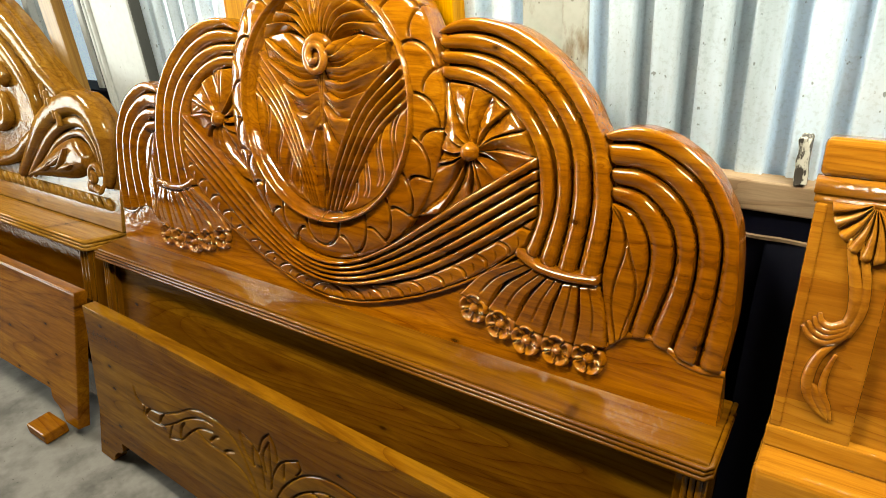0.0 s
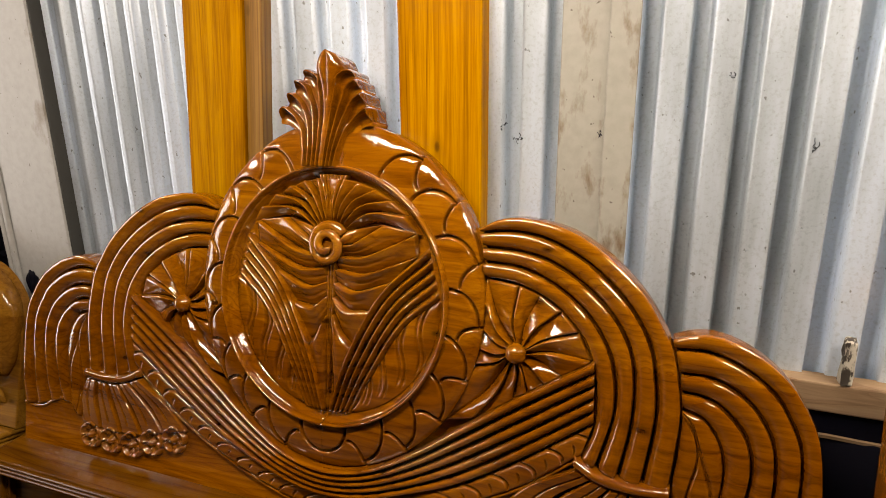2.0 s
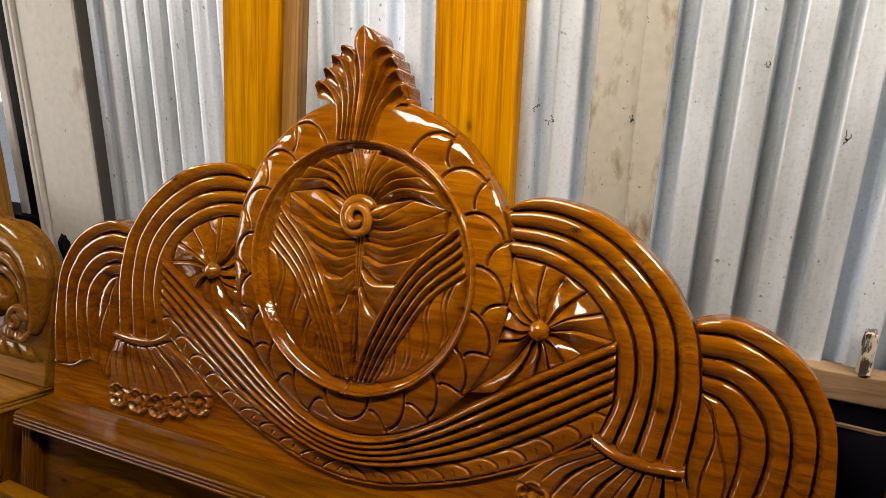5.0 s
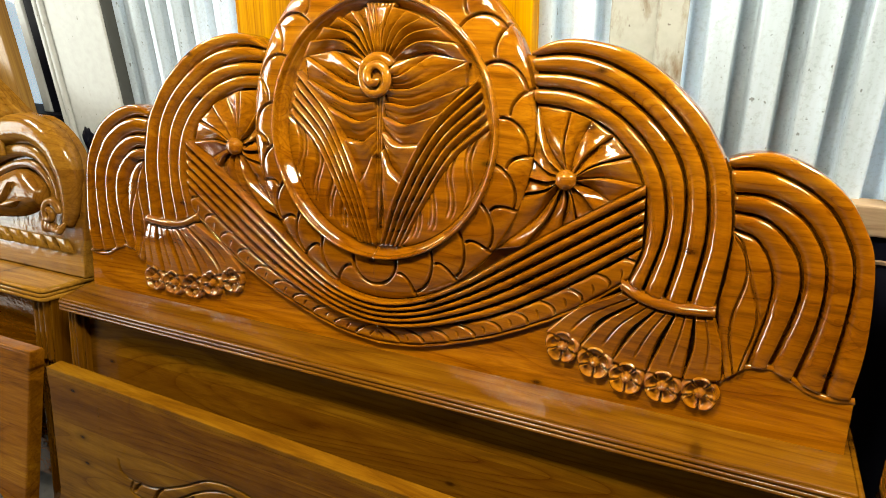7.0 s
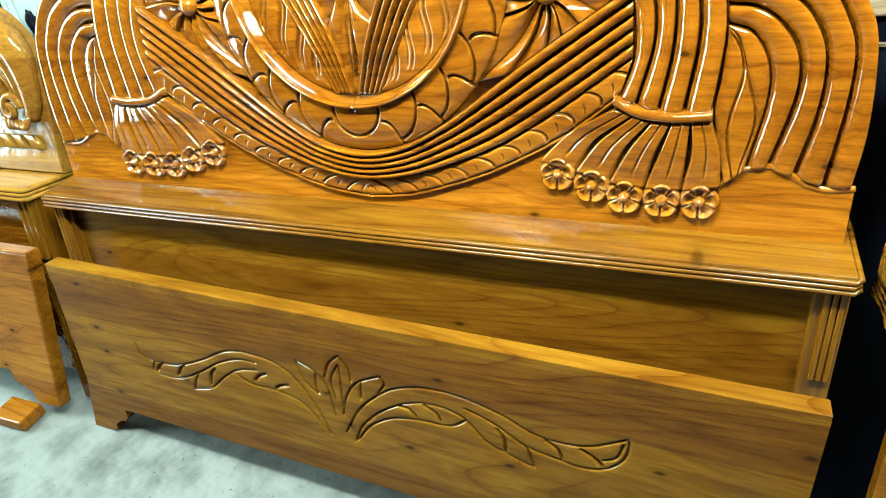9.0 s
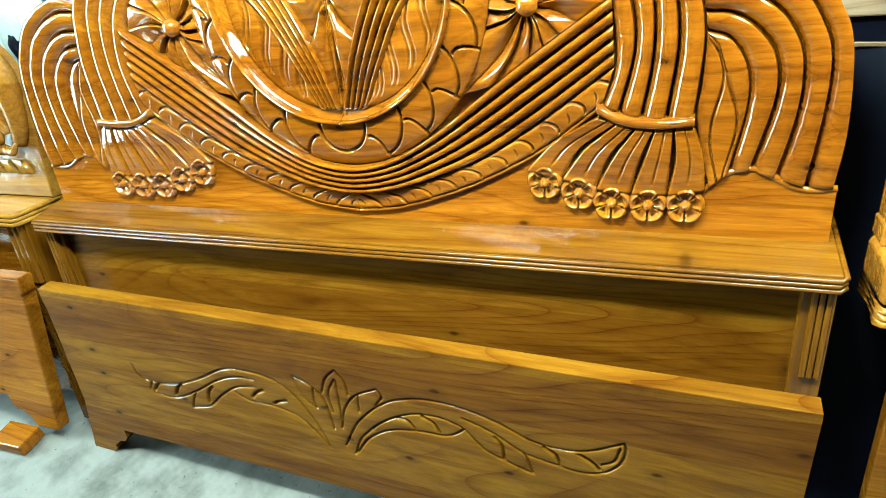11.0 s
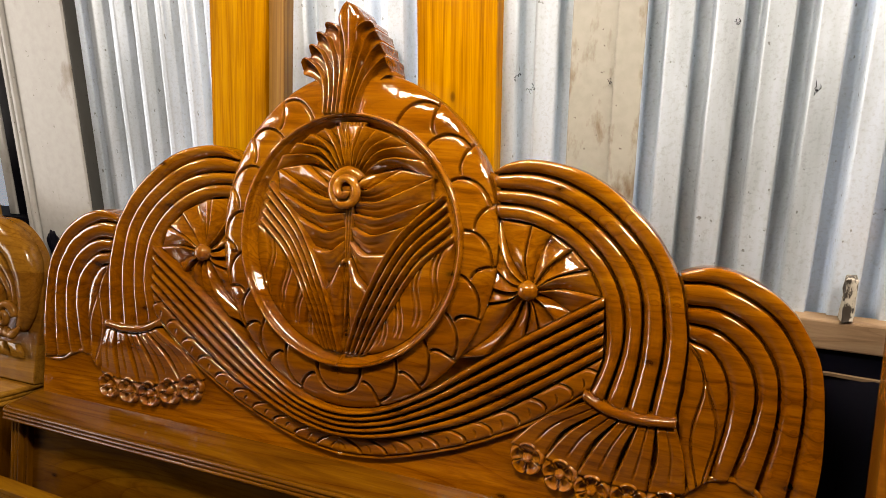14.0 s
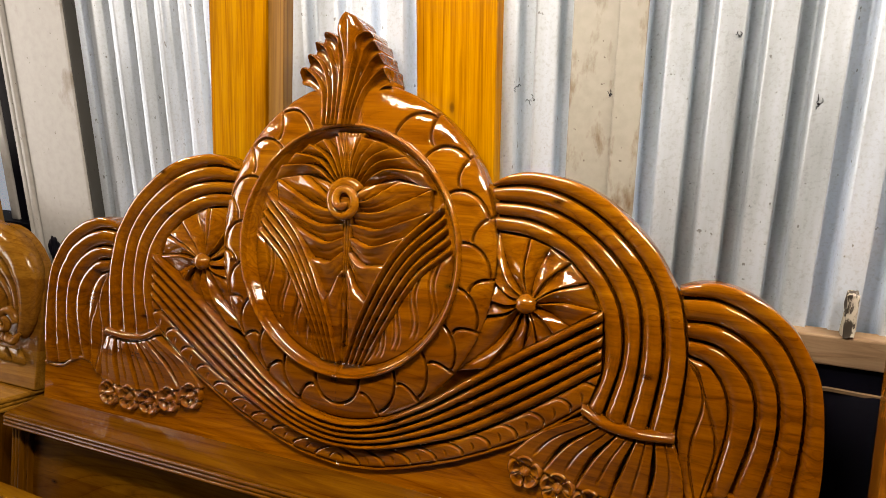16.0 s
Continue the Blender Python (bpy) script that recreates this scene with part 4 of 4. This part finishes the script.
        H[0], H[-1], H[:, 0], H[:, -1] = 0, 0, 0, 0
        return H
    n = 1000
    low_edge = np.stack([np.linspace(xa, xb, n), np.full(n, za)], 1)
    patch("carved_plank", low_edge, low_edge + np.array((0, zb - za)), carving, SATIN, fb, n=n, m=234, foot=-0.03, label="plank with a shallow cut leaf vine and lotus")
    return fb


footboard("carved_footboard", "yellow-brown varnished footboard with a shallow carved leaf vine", pose(0.005, -0.176, 0, -7.6, 0, -2.1), 1.812, 0.598, splay=(0.09, 0.0))
footboard("plain_footboard", "brown varnished plank footboard leaning on the next headboard", pose(-1.905, -0.142, 0.046, -11.3, 0, 0), 1.80, 0.550, carve=False, splay=(0.0, -0.11))

# ---- the next headboard along the wall ----
def scroll_board():
    hb = thing("scroll_headboard", "golden lacquered headboard with carved scrolls above a reeded shelf", "headboard", LEANED @ pose(-1.97, 0.0, 0.012))
    edge = [(0.955, 0.725), (0.968, 0.86), (0.978, 1.00), (0.952, 1.095), (0.89, 1.160), (0.82, 1.19), (0.73, 1.20), (0.60, 1.30), (0.42, 1.43), (0.22, 1.53), (0.0, 1.56)]
    right = [(float(x), float(z)) for x, z in spline(edge, 50)]
    part("back_board", slab(right + [(-x, z) for x, z in right[::-1][1:]], 0.035, 0.075, 0.004), TEAK_GOLD, hb)
    for side in (1, -1):
        arcs = [([(0.30, 0.85), (0.42, 0.955), (0.55, 1.07), (0.68, 1.135), (0.80, 1.150), (0.893, 1.115), (0.938, 1.04), (0.937, 0.94), (0.915, 0.885)], (0.018, 0.044, 0.046, 0.020)),
                ([(0.36, 0.85), (0.48, 0.95), (0.60, 1.04), (0.72, 1.085), (0.82, 1.082), (0.880, 1.02), (0.893, 0.95)], (0.010, 0.022, 0.022, 0.012)),
                ([(0.40, 0.85), (0.52, 0.935), (0.62, 1.005), (0.73, 1.045), (0.815, 1.040), (0.862, 0.985), (0.868, 0.935)], (0.006, 0.012, 0.013, 0.007)),
                ([(0.0, 1.50), (0.20, 1.475), (0.40, 1.375), (0.55, 1.27), (0.69, 1.17)], (0.046, 0.048, 0.044, 0.030)),
                ([(0.0, 1.395), (0.20, 1.36), (0.36, 1.27), (0.47, 1.16), (0.50, 1.05)], (0.030, 0.032, 0.030, 0.020)),
                ([(0.28, 1.20), (0.20, 1.24), (0.10, 1.20), (0.08, 1.10), (0.16, 1.03), (0.25, 1.06), (0.24, 1.13), (0.18, 1.14)], (0.030, 0.034, 0.028, 0.018)),
                ([(0.50, 1.05), (0.42, 1.00), (0.30, 0.93), (0.15, 0.89), (0.0, 0.88)], (0.020, 0.030, 0.030, 0.030))]
        for a, r in arcs:
            pts = spline(a, 70)
            tube("scroll", [(side * x, 0.026, z) for x, z in pts], np.interp(np.linspace(0, 1, 70), [0, 0.3, 0.8, 1], r), TEAK_GOLD, hb, sides=14, squash=0.85)
        coil = np.linspace(0, 1, 40)
        tube("scroll_curl", [(side * (0.872 + 0.034 * (1 - 0.7 * q) * math.cos(7.5 * q)), 0.012 - 0.016 * q, 0.918 + 0.038 * (1 - 0.7 * q) * math.sin(7.5 * q)) for q in coil], 0.013 - 0.004 * coil, TEAK_GOLD, hb, sides=10)
        # acanthus lobes under the curl
        for k in range(5):
            lobe = spline([(0.842 + 0.012 * k, 0.900 - 0.004 * k), (0.856 + 0.015 * k, 0.876 - 0.002 * k), (0.884 + 0.012 * k, 0.862 + 0.008 * k)], 16)
            tube("curl_lobe", [(side * x, 0.006 - 0.010 * math.sin(math.pi * q), z) for (x, z), q in zip(lobe, np.linspace(0, 1, 16))], 0.0035 + 0.0065 * np.sin(np.pi * np.linspace(0.08, 0.95, 16)), TEAK_GOLD, hb, sides=8)
        patch("dome_leaf", flip([(0.42, 0.862), (0.60, 0.985), (0.74, 1.035), (0.835, 0.99)], side), flip([(0.42, 0.860), (0.58, 0.868), (0.72, 0.885), (0.83, 0.93)], side), rounded(0.045, -0.034, 2.2), TEAK_GOLD, hb, n=50, m=15, foot=-0.04)
        for x, z, g, l in ((0.66, 0.945, 25, 0.07), (0.70, 0.955, 48, 0.055), (0.72, 0.93, 15, 0.05), (0.58, 0.915, 28, 0.05)):
            ca, sa = math.cos(radians(g)), math.sin(radians(g))
            b0, tip = (x - l * ca, z - l * sa), (x + l * ca, z + l * sa)
            w = 0.014
            patch("leaf", flip([b0, (x - w * sa, z + w * ca), tip], side), flip([b0, (x + w * sa, z - w * ca), tip], side), rounded(0.018, 0.006, 2), TEAK_GOLD, hb, n=20, m=7, foot=-0.01)
        for k in range(5):
            x = 0.60 + 0.022 * k
            tube("ruffle", [(side * (x + 0.01 * q), -0.002, 1.205 - 0.022 * k - 0.05 * q) for q in np.linspace(0, 1, 8)], 0.010, TEAK_GOLD, hb, sides=8)
    # rope moulding over the plain foot of the board
    for k in range(34):
        x = -0.905 + 0.0537 * k
        patch("rope_leaf", [(x, 0.796), (x - 0.006, 0.816), (x - 0.022, 0.836)], [(x + 0.050, 0.796), (x + 0.044, 0.816), (x + 0.028, 0.836)], lambda S, W, X, Z: -0.034 + 0.014 * np.clip((1 - W) / 0.12, 0, 1) ** 0.6 * (0.30 + 0.70 * W**0.7) * np.sin(np.pi * np.clip(S, 0.06, 0.94)) ** 0.4, TEAK_GOLD, hb, n=14, m=15, foot=-0.036)
    part("shelf", box((-0.945, -0.090, 0.690), (0.945, 0.085, 0.722), 0.004), TEAK_GOLD, hb)
    for k in range(3):
        z = 0.716 - 0.0125 * k
        o = 0.950 - (0.003 if k == 1 else 0)
        tube("reed", [(-o, 0.085, z), (-o, -0.086, z), (-o + 0.006, -0.094, z), (o - 0.006, -0.094, z), (o, -0.086, z), (o, 0.085, z)], 0.0065, TEAK_GOLD, hb, sides=10)
    part("lower_panel", box((-0.90, -0.030, 0.06), (0.90, 0.0, 0.690), 0.002), TEAK_PLAIN, hb)
    for side in (1, -1):
        x0, x1 = sorted((side * 0.868, side * 0.942))
        part("end_post", box((x0, -0.066, -0.01), (x1, 0.03, 0.686), 0.003), TEAK_UP, hb)
        for k in range(3):
            x = side * (0.884 + 0.021 * k)
            part("post_reed", box((x - 0.0085, -0.078, 0.497), (x + 0.0085, -0.060, 0.684), 0.006, 3), TEAK_UP, hb)


scroll_board()


# ---- the pale headboard on the other side ----
def column_board():
    hb = thing("column_headboard", "pale yellow lacquered headboard with a leaf-carved side column and stepped shelf", "headboard", LEANED @ pose(0.0, 0.028, 0.0))
    x0, x1 = 1.012, 2.75
    part("back_board", box((x0 + 0.10, -0.012, 0.78), (x1, 0.03, 1.20), 0.003), TEAK_PALE, hb)
    part("column", box((x0, -0.032, 0.78), (x0 + 0.115, 0.03, 1.19), 0.004), TEAK_PALE, hb)
    part("column_margin", box((x0 - 0.001, -0.035, 0.785), (x0 + 0.016, -0.02, 1.168), 0.003), TEAK_PALE, hb)
    part("top_rail", box((x0 - 0.004, -0.040, 1.210), (x1, 0.03, 1.268), 0.010, 3), TEAK_PALE, hb)
    tube("rail_bead", [(x0 - 0.006, -0.028, 1.196), (x1, -0.028, 1.196)], 0.015, TEAK_PALE, hb, sides=12)
    tube("rail_fillet", [(x0 - 0.004, -0.028, 1.175), (x1, -0.028, 1.175)], 0.007, TEAK_PALE, hb, sides=10)
    part("plinth", box((x0 - 0.004, -0.036, 0.745), (x1, 0.03, 0.785), 0.004), TEAK_PALE, hb)
    part("shelf", box((x0 - 0.008, -0.112, 0.665), (x1, 0.03, 0.745), 0.014, 4), TEAK_PALE, hb)
    for k in range(3):
        z = 0.655 - 0.013 * k
        tube("reed", [(x0 - 0.002, 0.03, z), (x0 - 0.004, -0.099, z), (x0 + 0.002, -0.105, z), (x1, -0.105, z)], 0.0065, TEAK_PALE, hb, sides=10)
    part("lower_panel", box((x0 + 0.075, -0.015, 0.0), (x1, 0.02, 0.66), 0.003), SATIN_RED, hb)
    # acanthus on the column: a shell on top, a stem ending in a crescent of ridges, a hanging leaf
    c = (x0 + 0.078, 1.178)
    for k in range(7):
        a0, a1 = radians(184 + 19 * k), radians(203 + 19 * k)
        f = lambda a, r: (c[0] + r * math.cos(a) * 0.95, c[1] + r * math.sin(a) * (1.05 + 0.10 * k))
        patch("shell_lobe", [f(a0, 0.006), f(a0 + 0.1, 0.03), f(a0, 0.060)], [f(a1, 0.006), f(a1 + 0.1, 0.03), f(a1, 0.060)], rounded(0.013, 0.031, 2.0), TEAK_PALE, hb, n=14, m=9, foot=0.026)
    ridge = lambda name, pts, r: tube(name, [(x, -0.034, z) for x, z in spline(pts, 40)], np.interp(np.linspace(0, 1, 40), np.linspace(0, 1, len(r)), r), TEAK_PALE, hb, sides=8)
    ridge("stem", [(x0 + 0.052, 1.121), (x0 + 0.064, 1.085), (x0 + 0.075, 1.045), (x0 + 0.078, 1.010), (x0 + 0.072, 0.985)], (0.004, 0.009, 0.010, 0.007))
    ridge("stem", [(x0 + 0.064, 1.125), (x0 + 0.080, 1.085), (x0 + 0.088, 1.045), (x0 + 0.088, 1.005), (x0 + 0.078, 0.968)], (0.004, 0.007, 0.008, 0.006))
    for k in range(4):
        q = k / 3
        ridge("crescent_ridge", [(x0 + 0.016 + 0.020 * q, 0.972 + 0.026 * q), (x0 + 0.030 + 0.012 * q, 0.955 + 0.028 * q), (x0 + 0.052 + 0.004 * q, 0.951 + 0.027 * q), (x0 + 0.074, 0.968 + 0.022 * q), (x0 + 0.082, 0.990 + 0.015 * q)], (0.003, 0.007, 0.008, 0.004))
    ridge("tail", [(x0 + 0.074, 0.962), (x0 + 0.050, 0.930), (x0 + 0.040, 0.895), (x0 + 0.042, 0.862), (x0 + 0.058, 0.838), (x0 + 0.080, 0.822)], (0.003, 0.008, 0.010, 0.008, 0.003))
    ridge("tail", [(x0 + 0.070, 0.935), (x0 + 0.062, 0.900), (x0 + 0.062, 0.868), (x0 + 0.074, 0.845), (x0 + 0.082, 0.822)], (0.003, 0.006, 0.007, 0.003))
    patch("tail_leaf", [(x0 + 0.046, 0.880), (x0 + 0.044, 0.850), (x0 + 0.080, 0.820)], [(x0 + 0.046, 0.880), (x0 + 0.074, 0.862), (x0 + 0.080, 0.820)], rounded(0.010, 0.030, 2), TEAK_PALE, hb, n=20, m=9, foot=0.026)


column_board()

# ---- things along the wall ----
post = thing("wooden_post", "yellow timber plank with a darker strip, leaning on tin", "plank", pose(-0.478, 0.375, 0.0, 0, 4.8, 0), "planks on the wall")
part("plank", box((-0.102, 0.0, 0.0), (0.058, 0.05, 3.1), 0.004), POST_WOOD, post)
part("side_strip", box((0.0595, 0.010, 0.0), (0.103, 0.05, 3.1), 0.003), PLANK_BROWN, post, "darker brown edge strip")
tagged(part("wooden_post", box((0.103, 0.375, 0.0), (0.280, 0.425, 2.98), 0.004), POST_WOOD, None), "yellow varnished timber plank standing against the tin wall", "plank", "planks on the wall")
strip = thing("cream_flashing", "cream painted sheet strip with brown rust stains", "panel", pose(0.495, 0.412, 1.0))
part("face", box((-0.070, 0.0, 0.0), (0.022, 0.008, 2.3), 0.002), CREAM, strip)
part("fold", box((0.018, -0.005, 0.0), (0.072, 0.006, 2.3), 0.002), CREAM, strip)
board = thing("cream_board", "cream painted panel with a moulded edge leaning on the wall", "panel", pose(-1.05, 0.372, 0.0))
part("panel", box((-0.080, 0.0, 0.0), (0.135, 0.036, 3.3), 0.004), CREAM_CLEAN, board)
# the board's shaded side, darkened by a strip of dark colour
part("edge", box((0.1365, 0.004, 0.0), (0.141, 0.040, 3.3), 0.001), EDGE_SHADE, board, "dark grey strip standing in for the board's shaded side")
for x in (-0.112, -0.092):
    part("moulding", box((x - 0.009, -0.008, 0.0), (x + 0.009, 0.018, 3.3), 0.006, 3), CREAM_CLEAN, board)
tagged(part("wooden_plank", box((-1.375, 0.33, 0.0), (-1.285, 0.37, 3.2), 0.004), PLANK_BROWN, None), "brown timber plank standing before the window", "plank")
tagged(part("wall_batten", box((-0.25, 0.385, 1.052), (3.0, 0.432, 1.112), 0.004), BARE_WOOD, None), "raw timber batten nailed along the tin wall", "batten")
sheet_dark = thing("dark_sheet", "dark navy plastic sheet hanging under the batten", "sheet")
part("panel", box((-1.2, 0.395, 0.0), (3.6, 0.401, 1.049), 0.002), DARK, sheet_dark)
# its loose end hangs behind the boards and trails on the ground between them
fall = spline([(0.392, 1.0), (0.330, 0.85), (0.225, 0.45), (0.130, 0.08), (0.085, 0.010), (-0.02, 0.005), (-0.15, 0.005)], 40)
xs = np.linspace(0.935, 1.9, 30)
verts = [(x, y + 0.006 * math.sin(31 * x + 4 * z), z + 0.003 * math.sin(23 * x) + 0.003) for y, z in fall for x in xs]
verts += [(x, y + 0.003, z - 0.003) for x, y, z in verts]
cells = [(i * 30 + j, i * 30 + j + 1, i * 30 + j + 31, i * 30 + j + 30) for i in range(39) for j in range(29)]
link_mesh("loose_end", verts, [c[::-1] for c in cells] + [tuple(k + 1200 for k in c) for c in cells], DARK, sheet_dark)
bm = box((0.2, 0.386, 0.998), (3.6, 0.394, 1.004), 0)
bmesh.ops.subdivide_edges(bm, edges=[e for e in bm.edges if abs(e.verts[0].co.x - e.verts[1].co.x) > 1], cuts=120)
for v in bm.verts:
    v.co.z += 0.004 * noise.noise(Vector((v.co.x * 30, v.co.y * 9, 0)))
part("torn_hem", bm, BARE_WOOD, sheet_dark, "ragged pale torn edge")
bm = box((0.963, 0.382, 1.112), (0.983, 0.408, 1.200), 0.004, 3)
bmesh.ops.subdivide_edges(bm, edges=bm.edges[:], cuts=3, use_grid_fill=True)
for v in bm.verts:
    v.co += 0.006 * noise.noise_vector(v.co * 60)
tagged(part("wood_stub", bm, STUB, None, smooth=True), "paint-splashed stub of wood standing on the batten", "wood block")
tagged(part("wood_block", box((-1.335, -0.225, 0.0), (-1.205, -0.14, 0.042), 0.005), SATIN_RED, None), "raw wood block under the plank footboard", "wood block")

# dark knotted rag in the gap beside the cream board
bm = bmesh.new()
bmesh.ops.create_icosphere(bm, subdivisions=4, radius=0.022)
for v in bm.verts:
    v.co = Vector((v.co.x * 0.7, v.co.y * 0.6, v.co.z * 1.9)) * (1 + 0.4 * noise.noise(v.co * 70))
rag = tagged(part("dark_rag", bm, DARK, None, smooth=True), "dark knotted rag hanging by the cream board", "rag")
rag.matrix_basis = pose(-1.050, 0.345, 1.085)


# wisps of cobweb caught on the tin
def cobweb(x, y, z, seed):
    rs = random.Random(seed)
    web = thing("cobweb", "small dark tangle of dusty cobweb on tin", "cobweb", pose(x, y, z), "cobwebs")
    for k in range(4):
        pts = [(rs.uniform(-0.003, 0.003), rs.uniform(-0.003, 0), rs.uniform(-0.004, 0.004))]
        for q in range(4):
            pts.append((pts[-1][0] + rs.uniform(-0.0035, 0.0035), rs.uniform(-0.004, 0.0), pts[-1][2] + rs.uniform(-0.005, 0.006)))
        tube("strand", spline(pts, 14), 0.0006, DARK, web, sides=5)


for x, y, z, seed in ((0.728, 0.42, 1.660, 1), (0.870, 0.42, 1.537, 2), (-0.640, 0.43, 1.665, 3), (0.312, 0.42, 1.560, 4), (0.345, 0.42, 1.535, 5), (0.506, 0.405, 1.545, 6)):
    cobweb(x, y, z, seed)
